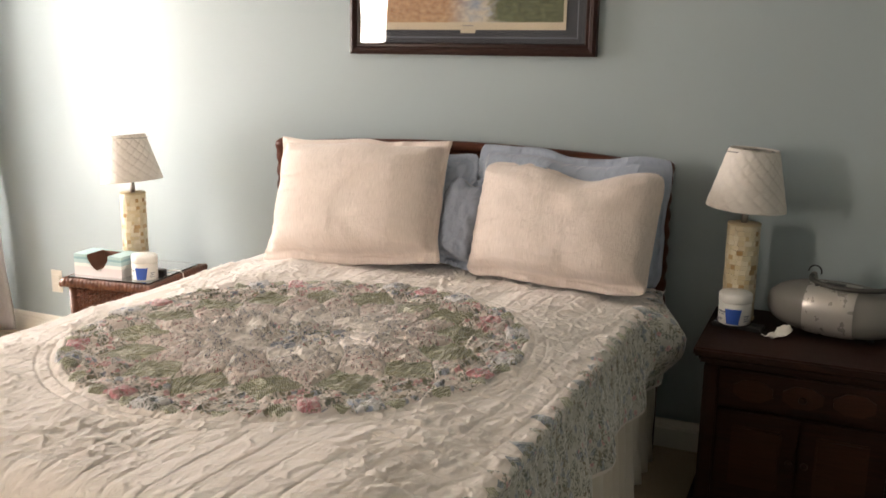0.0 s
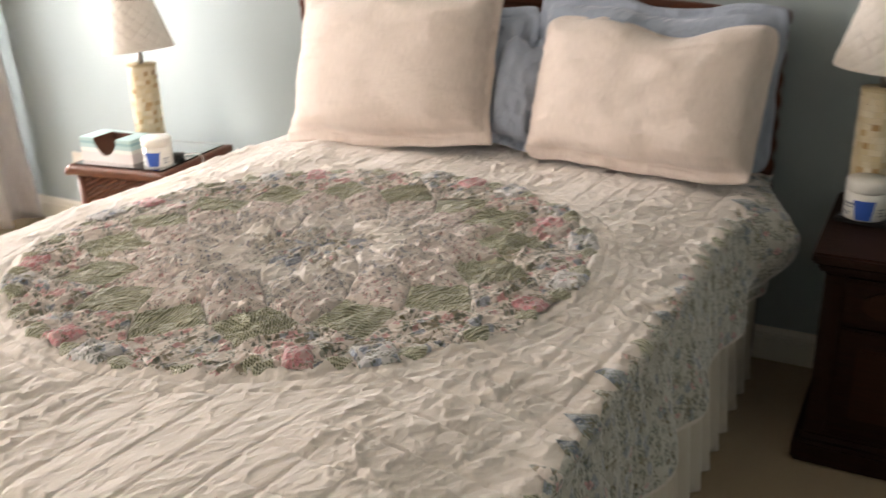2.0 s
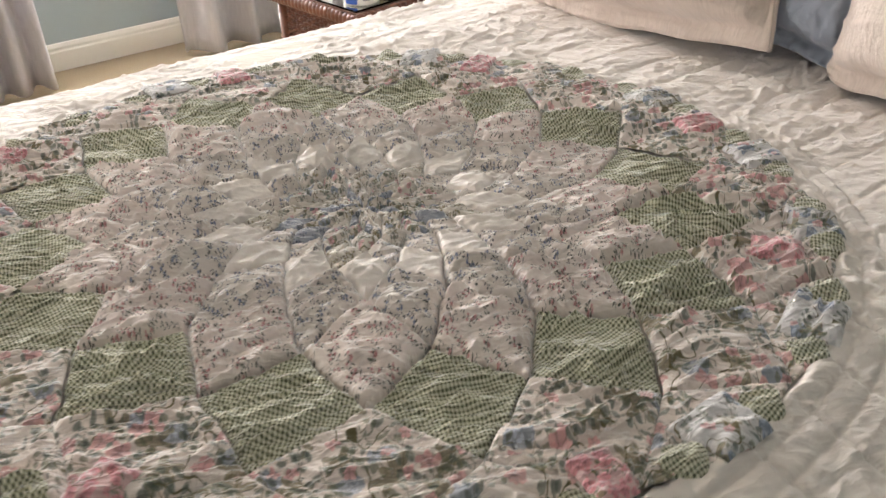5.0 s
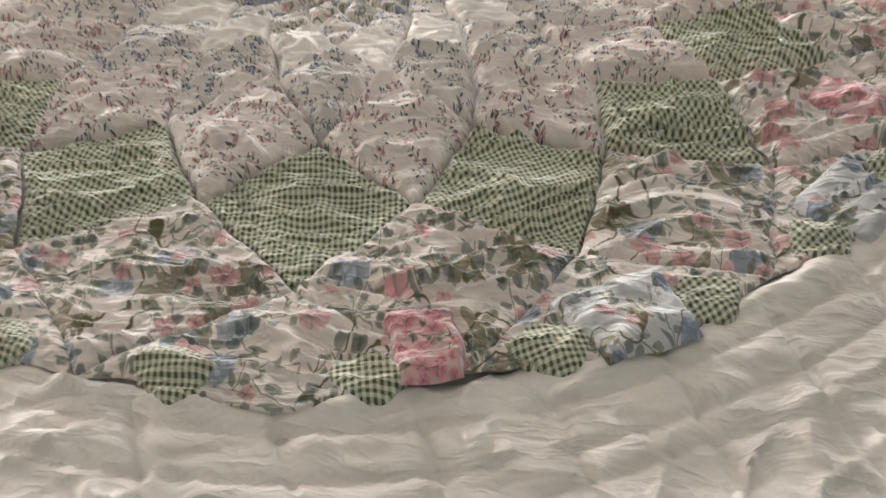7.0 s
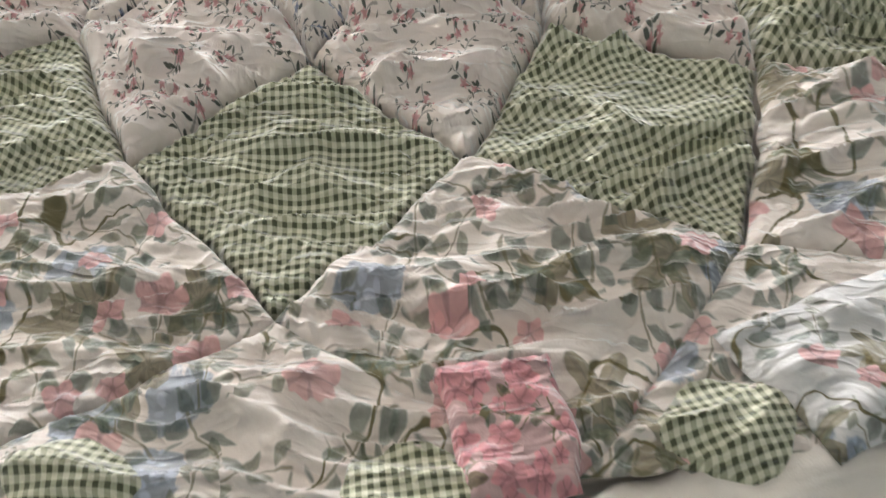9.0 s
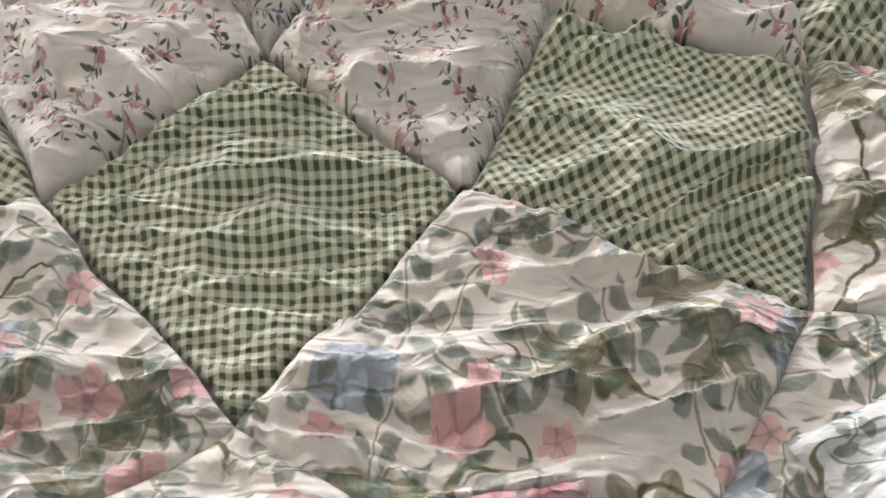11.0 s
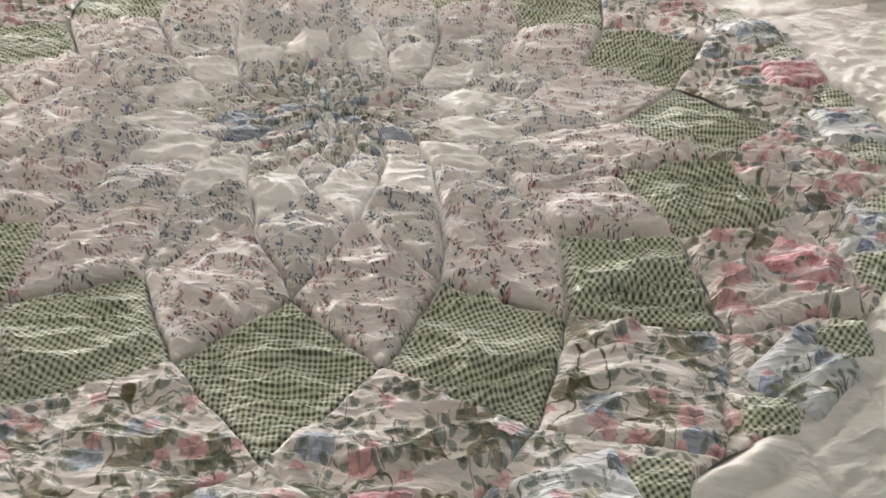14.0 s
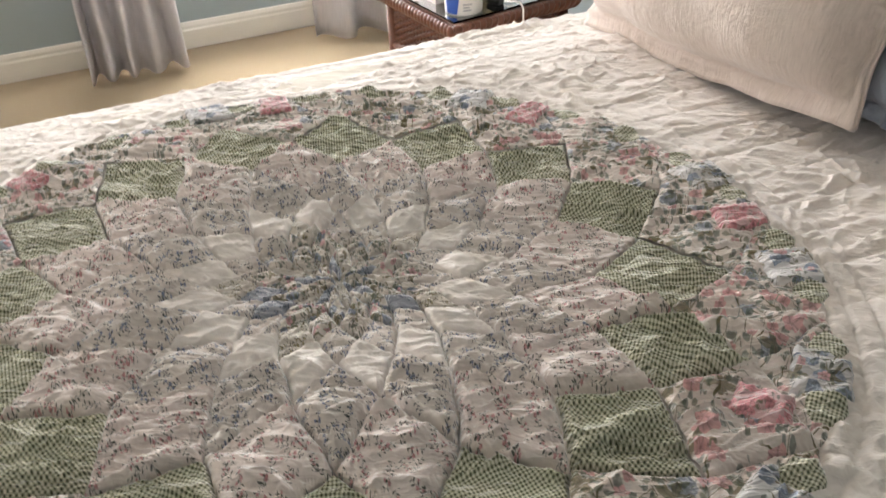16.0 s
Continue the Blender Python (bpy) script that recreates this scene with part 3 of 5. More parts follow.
def window(name, lo, hi):
    mid, wide, tall = (lo + hi) / 2, hi - lo, HEAD - SILL
    win = thing(name, pose(ROOM_L, mid, SILL), "white-trimmed double-hung window with a bright overcast view", "window", "", "structure")
    bm = bmesh.new()
    for sy in (-1, 1):
        box(0.022, 0.075, tall + 0.12, (0.011, sy * (wide / 2 + 0.037), -0.05), bm)
    box(0.022, wide, 0.08, (0.011, 0, tall), bm)
    part("window_casing", bm, M_TRIM, win, "", False, 0.003)
    part("window_sill", box(0.06, wide + 0.2, 0.024, (0.018, 0, -0.012)), M_TRIM, win, "", False, 0.004)
    part("apron", box(0.016, wide + 0.1, 0.06, (0.008, 0, -0.075)), M_TRIM, win, "", False, 0.002)
    for k, x in ((0, -0.10), (1, -0.07)):
        z0 = 0.012 + k * 0 if k else tall / 2 - 0.02
        z1 = tall / 2 + 0.02 if k else tall
        sash = bmesh.new()
        for sy in (-1, 1):
            box(0.03, 0.045, z1 - z0, (x, sy * (wide / 2 - 0.0225), z0), sash)
        box(0.03, wide - 0.09, 0.05, (x, 0, z0), sash)
        box(0.03, wide - 0.09, 0.045, (x, 0, z1 - 0.045), sash)
        s = part("sash", sash, M_TRIM, win, "", False, 0.003)
        pane = part("pane", box(0.004, wide - 0.09, z1 - z0 - 0.095, (x, 0, z0 + 0.05)), M_GLASS, s)
        pane.visible_shadow = False
    return win


window("window_1", *OPENINGS[0])
window("window_2", *OPENINGS[1])

# blinds of the far window
blind = thing("window_blind", pose(ROOM_L - 0.02, sum(OPENINGS[1]) / 2, SILL), "white horizontal slatted blind, half open", "blind")
slat = bmesh.new()
box(0.026, 0.71, 0.002, (0, 0, 0), slat, Matrix.Rotation(radians(58), 4, "Y"))
first = part("slat", slat, M_WHITE, blind)
first.location.z = 0.06
for i in range(1, 56):
    o = new("slat", first.data)
    o.parent = blind
    o.location.z = 0.06 + i * 0.027
part("head_rail", box(0.035, 0.73, 0.035, (0, 0, HEAD - SILL - 0.04)), M_WHITE, blind, "", False, 0.003)

for y0, y1 in ((-1.6, 6.0), (-16.0, -6.2)):
    outside = as_object("backdrop", [(-6.5, y0, -1), (-6.5, y1, -1), (-6.5, y1, 5), (-6.5, y0, 5)], [(0, 1, 2, 3)], M_OUTSIDE)
    tagged(outside, "plain bright overcast daylight outside the windows", "backdrop", "", "structure")
bm = bmesh.new()
bmesh.ops.create_grid(bm, x_segments=2, y_segments=2, size=0.5, matrix=Matrix.Translation((-12.9, -3, -0.2)) @ Matrix.Diagonal((20, 40, 1, 1)))
structure("ground", bm, M_CARPET, "pale dry ground outside the windows", "ground")
# an unseen slab added outside to keep the sun off the window's foot
structure("garden_wall", box(0.2, 3.4, 1.42, (-4.2, -3.0, -0.2)), M_TRIM, "low pale slab added unseen outside the window to block low sun", "wall", 0.01)


# ---------------- curtains ----------------
def curtain(m, width, folds, depth, seed, flare, label):
    cols, rows, height = folds * 14, 40, 2.16
    u, v = np.meshgrid(np.linspace(0, 1, cols), np.linspace(0, 1, rows))
    wav = np.sin(u * folds * 2 * np.pi + 1.2 * lat(v * 2.2 + seed, u * 3) + seed)
    wav = np.sign(wav) * np.abs(wav) ** 0.75
    amp = depth * (0.45 + 0.55 * v) * (0.75 + 0.5 * lat(u * 5 + seed, v * 0 + seed))
    x = wav * amp + flare * v ** 2 + 0.012 * (lat(u * 9, v * 14 + seed) - 0.5) * v
    y = (u - 0.5) * width * (0.86 + 0.16 * v) + 0.02 * (lat(u * 6 + seed, v * 5) - 0.5)
    z = height * (1 - v) + 0.012 + 0.014 * lat(u * folds * 2, v * 0 + seed) * v
    ob = thing("curtain", m, label, "curtain", "window curtains")
    me = as_object("drape", np.stack([x, y, z], -1).reshape(-1, 3), grid_faces(rows, cols), M_CURTAIN, ob)
    sol = me.modifiers.new("thick", "SOLIDIFY")
    sol.thickness, sol.offset = 0.004, 0.0
    for i in range(folds):
        ring = lathe([(0.012, 0), (0.018, 0.003), (0.018, 0.012), (0.012, 0.015)], 14, None, (0.0, (i + 0.5 - folds / 2) * width * 0.86 / folds, height))
        part("heading_ring", ring, M_STEEL, ob)
    return ob


curtain(pose(ROOM_L + 0.16, -1.22, 0), 0.36, 4, 0.05, 2.0, 0.05, "long grey-white lined curtain hanging to the carpet")
curtain(pose(ROOM_L + 0.17, -0.265, 0), 0.46, 3, 0.055, 9.0, 0.07, "long pale curtain puddling on the carpet beside the wicker stand")
rod = thing("curtain_rod", pose(ROOM_L + 0.16, -0.78, 2.195), "slim steel curtain rod above the window", "curtain rod")
part("pole", tube([(0, -0.85, 0), (0, 0.72, 0)], 0.009, 12), M_STEEL, rod, "", True)
for y in (-0.8, 0.66):
    part("bracket", tube([(0, y, 0), (-0.08, y, -0.01), (-0.16, y, -0.02)], 0.006, 8), M_STEEL, rod)

outlet = thing("wall_outlet", pose(-2.185, -0.001, 0.235), "ivory duplex electrical outlet plate low on the wall", "outlet")
part("plate", box(0.07, 0.006, 0.115, (0, -0.003, 0)), M_OUTLET, outlet, "", False, 0.002)
for z in (0.02, 0.065):
    part("socket", box(0.034, 0.004, 0.028, (0, -0.0075, z)), M_OUTLET, outlet, "", False, 0.001)

# ---------------- framed picture ----------------
pic = thing("framed_picture", pose(0.016, 0, 1.43), "framed landscape print with dark mat under glass", "picture")
PW, PH = 1.0, 0.74
bm = bmesh.new()
rail = [(0, 0), (0, 0.03), (0.012, 0.034), (0.024, 0.03), (0.03, 0.022), (0.04, 0.022), (0.045, 0.014), (0.045, 0)]
for k in range(4):
    length = PW if k % 2 == 0 else PH
    rows = []
    for end in (0, 1):
        row = []
        for a, d in rail:
            s = a if end == 0 else length - a
            row.append(((s, a, PH, PW)[0], a, d))
        rows.append(row)
    place = (lambda s, a, d: (s - PW / 2, -d, a), lambda s, a, d: (PW / 2 - a, -d, s), lambda s, a, d: (PW / 2 - s, -d, PH - a), lambda s, a, d: (a - PW / 2, -d, PH - s))[k]
    va = [bm.verts.new(place(*p)) for p in rows[0]]
    vb = [bm.verts.new(place(*p)) for p in rows[1]]
    for i in range(len(rail) - 1):
        bm.faces.new((va[i], vb[i], vb[i + 1], va[i + 1]))
bmesh.ops.remove_doubles(bm, verts=bm.verts, dist=0.0004)
part("frame", bm, M_FRAMEWOOD, pic, "dark espresso moulded wood frame")
part("backing", box(PW - 0.02, 0.004, PH - 0.02, (0, -0.003, 0.01)), M_BLACK, pic)
part("mat_board", box(PW - 0.085, 0.003, PH - 0.085, (0, -0.0075, 0.0425)), M_MAT, pic, "charcoal mat board")
part("inner_mat", box(PW - 0.235, 0.003, PH - 0.19, (0.0, -0.011, 0.094)), M_MATCREAM, pic, "cream inner mat")
part("title_tab", box(0.06, 0.003, 0.014, (0, -0.011, 0.082)), M_MATCREAM, pic)
part("caption_bar", box(0.045, 0.001, 0.003, (0, -0.0135, 0.108)), M_GREYINK, pic)
w, h = PW - 0.255, PH - 0.30
as_object("print", [(-w / 2, -0.014, 0.122), (w / 2, -0.014, 0.122), (w / 2, -0.014, 0.122 + h), (-w / 2, -0.014, 0.122 + h)], [(0, 1, 2, 3)], M_PRINT, pic, "muted garden landscape print", uv=[(0, 0), (1, 0), (1, 1), (0, 1)])
bm = bmesh.new()
inset = 0.022
fw, fh = PW - 0.085 - 2 * inset - 0.02, PH - 0.085 - 2 * inset
box(fw, 0.0012, 0.0035, (0, -0.0096, 0.0425 + inset), bm)
for sx_ in (-1, 1):
    box(0.0035, 0.0012, fh, (sx_ * fw / 2, -0.0096, 0.0425 + inset), bm)
part("mat_line", bm, M_GREYINK, pic, "fine grey line on the mat")
pane = part("glass_pane", box(PW - 0.085, 0.002, PH - 0.085, (0, -0.0175, 0.0425)), M_GLASS, pic, "clear reflecting glass")
pane.visible_shadow = False

# ---------------- the bed ----------------
BED_L, BED_R, FOOT, H = -0.765, 0.79, -2.10, 0.66
bed = thing("bed", pose(0.01, 0, 0), "queen-size bed with a carved dark mahogany headboard", "bed")
part("mattress", box(1.52, 1.97, 0.27, (0, -1.09, 0.36)), M_SKIRT, bed, "white mattress", False, 0.03)
part("box_spring", box(1.50, 1.95, 0.2, (0, -1.09, 0.16)), M_SKIRT, bed, "", False, 0.01)
for x in (-0.7, 0.7):
    for y in (-0.2, -2.0):
        part("bed_leg", lathe([(0.02, 0), (0.028, 0.02), (0.03, 0.16)], 16, None, (x, y, 0)), M_HEADWOOD, bed)
bm = bmesh.new()
arch = [(-0.78, 0.30)] + [(-0.78 + 1.56 * i / 40, 1.03 + 0.05 * math.sin(math.pi * i / 40) ** 0.6) for i in range(41)] + [(0.78, 0.30)]
part("headboard_panel", prism(arch, 0.035, None, "y", (0, -0.085, 0)), M_HEADWOOD, bed, "", False, 0.006)
part("top_rail", tube([(-0.79 + 1.58 * i / 40, -0.07, 1.035 + 0.05 * math.sin(math.pi * i / 40) ** 0.6) for i in range(41)], 0.024, 12), M_HEADWOOD, bed, "", True)
for sx in (-1, 1):
    prof = [(0.024, 0.0), (0.024, 0.3)]
    for i in range(60):
        z = 0.3 + i * 0.0122
        prof.append((0.024 + 0.008 * abs(math.sin(i * 0.62)), z))
    prof += [(0.030, 1.035), (0.034, 1.045), (0.036, 1.056), (0.032, 1.07), (0.02, 1.08), (0.006, 1.085), (0.0, 1.085)]
    part("headboard_post", lathe(prof, 20, None, (sx * 0.785, -0.075, 0)), M_HEADWOOD, bed, "carved beaded post", True)


# cloth relief of the quilt top, in the room's own plan
CX, CY = 0.015, -1.185
SPOKES = [2.8, 23.6, 44, 64.5, 89.5, 113, 137, 162, 185, 206.5, 228, 248, 268.5, 291, 316, 340.4]


def relief(x, y):
    """Height of the cloth above the mattress: quilting channels, crinkles and soft sags."""
    dx, dy = x - CX, y - CY
    r = np.hypot(dx, dy) / reach(np.degrees(np.arctan2(dy, dx)), 1.0)
    inside = 1 - smoothstep(r, 0.615, 0.64)
    wx = x + 0.030 * (lat(x * 9 + 3, y * 9) - 0.5) + 0.010 * (lat(x * 31, y * 31 + 5) - 0.5)
    wy = y + 0.030 * (lat(x * 9, y * 9 + 7) - 0.5) + 0.010 * (lat(x * 31 + 2, y * 31) - 0.5)
    # quilting lines run the length of the bed, others across it beside the medallion
    ph = (wx * 0.25 + x * 0.75 - 0.06 * y) / 0.078
    dist = np.abs(ph - np.round(ph)) * 0.078
    channel = -0.0036 * np.exp(-(dist / 0.0030) ** 2) * (0.25 + 0.75 * smoothstep(lat(x * 4 + 2, y * 4 + 6), 0.1, 0.5))
    pw = (wy * 0.15 + y * 0.85) / 0.082
    across = np.abs(pw - np.round(pw)) * 0.082
    channel = channel - 0.0050 * np.exp(-(across / 0.0032) ** 2) * smoothstep(x, 0.40, 0.55) * smoothstep(-y, 0.5, 0.7)
    # thin crests lie across the medallion, in three mingled directions, with flat cloth between them
    creases, total = 0.0, 0.0
    for k, deg in enumerate((54, 70, 88)):
        c, s = math.cos(radians(deg)), math.sin(radians(deg))
        ax, ay = wx * c + wy * s + 7.3 * k, wy * c - wx * s + 3.1 * k
        weight = smoothstep(lat(x * 6 + 17 * k, y * 6 + 5 * k), 0.3, 0.75) + 0.08
        total = total + weight
        creases = creases + weight * (0.0120 * ridges(ax * 8, ay * 40, 2.8) + 0.0100 * ridges(ax * 13 + 40, ay * 82 + 9, 2.2))
    creases = creases / total + 0.0010 * ridges(wx * 90, wy * 90, 1.5)
    c, s = math.cos(radians(62)), math.sin(radians(62))
    ax, ay = wx * c + wy * s, wy * c - wx * s
    broad = facets(ax * 5.5 + 3, ay * 19 + 6)
    small = facets(ax * 10 + 31, ay * 40 + 12)
    # the plain ground: softer broken facets and a few pinched folds
    crumple = 0.0072 * broad + 0.0040 * small + 0.0012 * facets(wx * 52 + 5, wy * 52 + 8)
    for k, deg in enumerate((40, 62, 98)):
        cc, ss = math.cos(radians(deg)), math.sin(radians(deg))
        bx, by = wx * cc + wy * ss + 5.3 * k, wy * cc - wx * ss + 9.1 * k
        crumple = crumple + 0.0056 * folds(bx * 7, by * 21, 0.13) * smoothstep(lat(x * 8 + 13 * k, y * 8), 0.3, 0.6) + 0.0034 * folds(bx * 14 + 7, by * 50, 0.22)
    patchy = 0.45 + 0.65 * smoothstep(lat(x * 5 + 9, y * 5), 0.15, 0.85)
    field = (crumple - 0.006) * patchy * (0.6 + 0.4 * smoothstep(np.minimum(dist, across), 0.0, 0.012))
    lines = creases * (0.70 + 0.85 * lat(x * 7, y * 7 + 4)) + 0.0022 * broad + 0.0024 * small - 0.006
    around = np.arctan2(dy, dx)
    spread = np.exp(-(r / 0.20) ** 2)
    lines = lines + spread * 0.0040 * (ridges(around * 32 / np.pi + 40, r * 14 + 3, 1.6) - 0.4)
    rim = -0.0045 * np.exp(-((r - 0.641) / 0.0030) ** 2) - 0.0042 * np.exp(-((r - 0.673) / 0.0030) ** 2)
    rim = rim + 0.0032 * ridges(around * 36 + 9, r * 16, 1.8) * np.exp(-((r - 0.640) / 0.020) ** 2)
    sag = 0.014 * (lat(x * 2.1 + 1, y * 2.1) - 0.5) + 0.006 * (lat(x * 6, y * 6 + 8) - 0.5)
    # the cloth sinks towards the window side of the mattress
    slope = -0.030 * smoothstep(-x, 0.50, 0.80) - 0.022 * smoothstep(x, 0.58, 0.80)
    return sag + slope + rim + inside * lines + (1 - inside) * (field + channel) - 0.008


# the medallion is not quite round: how far each spoke reaches, and less so at the rim
REACH = np.array([1.01, 1.025, 1.01, 0.975, 0.95, 0.935, 0.93, 0.965, 1.02, 1.055, 1.06, 1.06, 1.045, 0.985, 0.975, 0.99])


def reach(deg, rim=0.0):
    f = np.interp(np.asarray(deg) % 360, np.array(SPOKES + [362.8]), np.append(REACH, REACH[0]))
    return 1 + (f - 1) * (1 - 0.5 * rim)


quilt = thing("quilt", pose(0, 0, H), "cream crinkled quilt with a patchwork dahlia medallion", "quilt")


def drape_profile(s, edge, drop, bend=0.055, flare=0.10):
    """Along the cloth past the bed's edge: how far out and how far down."""
    over = np.maximum(s - edge, 0)
    arc = bend * np.pi / 2
    a = np.clip(over / bend, 0, np.pi / 2)
    rest = np.maximum(over - arc, 0)
    out = np.minimum(s, edge) + bend * np.sin(a) + rest * flare
    down = bend * (1 - np.cos(a)) + rest * 0.995
    return out, down


def quilt_surface(sx, sy):
    """Cloth coordinates to room coordinates (over the quilt's origin)."""
    rx, dr = drape_profile(sx, BED_R, 0.4, flare=0.11)
    lx, dl = drape_profile(-sx, -BED_L, 0.4)
    fy, df = drape_profile(-sy, -FOOT, 0.4)
    x = np.where(sx > 0, rx, -lx)
    y = np.where(sy < -1, -fy, sy)
    down = np.maximum(np.maximum(dr, dl), df)
    fall = smoothstep(down, 0.03, 0.30)
    fold = 0.020 * np.sin(sy * 19 + 3 * lat(sy * 3, sx * 2)) * fall
    x = x + np.where(sx > 0, 1, -1) * fold * (np.maximum(dr, dl) >= df)
    y = y + 0.02 * np.sin(sx * 20) * fall * (df > np.maximum(dr, dl))
    x = x + np.where(sx > 0, 0.105, 0.0) * np.exp(-((sy + 0.36) / 0.15) ** 2) * np.sin(np.pi * np.clip(down / 0.26, 0, 1))
    h = relief(sx, sy)
    lift = h * (1 - 0.5 * fall)
    side = np.where(sx > 0, 1.0, -1.0) * smoothstep(np.maximum(dr, dl), 0.0, 0.06) * lift
    z = -down + lift * (1 - smoothstep(down, 0.0, 0.06))
    return x + side, y, z


step_m = 0.0037
sx = np.arange(BED_L - 0.30, BED_R + 0.33, step_m)
sy = np.arange(-0.06, FOOT - 0.38, -step_m)
gx, gy = np.meshgrid(sx, sy)
X, Y, Z = quilt_surface(gx, gy)
r = np.hypot(gx - CX, gy - CY)
r = r / reach(np.degrees(np.arctan2(gy - CY, gx - CX)), 1.0)
Z = Z - 0.012 * (1 - smoothstep(r, 0.604, 0.620))
cover = as_object("cover", np.stack([X, Y, Z], -1).reshape(-1, 3), grid_faces(len(sy), len(sx)), M_QUILT, quilt, "cream crinkled cotton ground")


def patch(name, corners, material, n, puff, angle, parent, label="", lift=0.0, seam=0.0088):
    """A cloth patch between four corners (inner, side, outer, side), puffed between its seams."""
    c = [np.array(p) for p in corners]
    t = np.linspace(0, 1, n)
    u, v = np.meshgrid(t, t)
    px = (1 - u) * (1 - v) * c[0][0] + u * (1 - v) * c[1][0] + u * v * c[2][0] + (1 - u) * v * c[3][0]
    py = (1 - u) * (1 - v) * c[0][1] + u * (1 - v) * c[1][1] + u * v * c[2][1] + (1 - u) * v * c[3][1]
    wobx, woby = 0.006 * (lat(px * 40, py * 40) - 0.5), 0.006 * (lat(px * 40 + 9, py * 40 + 9) - 0.5)
    px, py = px + wobx, py + woby
    edge = np.minimum(np.minimum(u, 1 - u), np.minimum(v, 1 - v)) * np.hypot(*(c[2] - c[0])) * 0.7
    rise = (puff * 0.4 + (0.0080 if seam > 0.005 else 0.0018)) * (1 - np.exp(-edge / 0.0031)) + puff * (0.95 if 0.3 < np.hypot(c[2][0] - CX, c[2][1] - CY) < 0.47 else 0.4) * np.sqrt(np.clip(edge / 0.030, 0, 1))
    if np.hypot(*(c[2] - c[0])) > 0.15:
        # a line of quilting stitches inside the seams
        line = 0.019 + 0.004 * (lat(px * 20, py * 20) - 0.5)
        rise = rise - 0.0017 * np.exp(-((edge - line) / 0.0016) ** 2)
    # puckers that run away from the seams
    pucker = 0.0030 * (ridges((u - v) * 26 + c[0][0] * 50, (u + v) * 5) - 0.4) * np.exp(-edge / 0.014) * (edge > 0.0005)
    z = relief(px, py) * (0.35 + 0.65 * smoothstep(edge, 0, 0.012)) + rise + pucker + lift - seam
    ca, sa = math.cos(angle), math.sin(angle)
    du, dv = px - CX, py - CY
    shift = random.random() * 3.0 if material != M_GINGHAM else 0.0
    uv = np.stack([du * ca + dv * sa + shift, -du * sa + dv * ca + shift * 0.37], -1).reshape(-1, 2)
    return as_object(name, np.stack([px, py, z], -1).reshape(-1, 3), grid_faces(n, n), material, parent, label, uv)


def polar(r, deg):
    d = deg % 360
    wob = float(reach(d, min(1.0, max(0.0, (r - 0.50) / 0.1))))
    return (CX + r * wob * math.cos(radians(deg)), CY + r * wob * math.sin(radians(deg)))


def spoke(i):
    """Angle of spoke i; halves lie between two spokes."""
    k = math.floor(i)
    a, b = SPOKES[k % 16] + 360 * (k // 16), SPOKES[(k + 1) % 16] + 360 * ((k + 1) // 16)
    return a + (b - a) * (i - k)


# rings of the dahlia: inner, side and outer radius, half-step, fabric, fineness, puff
RINGS = [
    (0.002, 0.022, 0.040, 0.0, M_NAVYPRINT, 6, 0.003),
    (0.022, 0.040, 0.066, 0.5, M_NAVYPRINT, 8, 0.004),
    (0.040, 0.066, 0.098, 0.0, M_CENTRE, 10, 0.005),
    (0.066, 0.098, 0.128, 0.5, M_CENTRE, 14, 0.006),
    (0.098, 0.128, 0.172, 0.0, M_BLUEPRINT, 20, 0.006),
    (0.128, 0.172, 0.240, 0.5, M_CREAM, 34, 0.012),
    (0.172, 0.240, 0.342, 0.0, M_BLUEPRINT, 50, 0.009),
    (0.240, 0.342, 0.432, 0.5, M_PINKPRINT, 64, 0.009),
    (0.342, 0.432, 0.525, 0.0, M_GINGHAM, 76, 0.006),
    (0.432, 0.525, 0.610, 0.5, M_CHINTZ, 76, 0.006),
    (0.525, 0.610, 0.630, 0.0, M_CHINTZ_B, 40, 0.005),
]
for inner, side, outer, half, fabric, n, puff in RINGS:
    for i in range(16):
        mid = spoke(i + half)
        lo, hi = spoke(i + half - 0.5), spoke(i + half + 0.5)
        cloth = fabric
        if fabric == M_NAVYPRINT and i % 3 != 1:
            cloth = M_CENTRE if i % 3 else M_OLIVEPRINT
        if fabric == M_BLUEPRINT and outer < 0.2 and i % 3 == 2:
            cloth = M_OLIVEPRINT
        if fabric == M_CENTRE and half == 0.5 and i in (1, 11, 12):
            cloth = M_NAVYPRINT
        if outer > 0.34 and i in (13, 14, 15, 0, 1, 2):
            fine = int(n * 1.35)
        else:
            fine = n
        patch("patch", [polar(inner, mid), polar(side, hi), polar(outer, mid), polar(side, lo)], cloth, fine, puff, radians(mid), quilt, seam=0.0038 if outer > 0.6 else 0.0125)

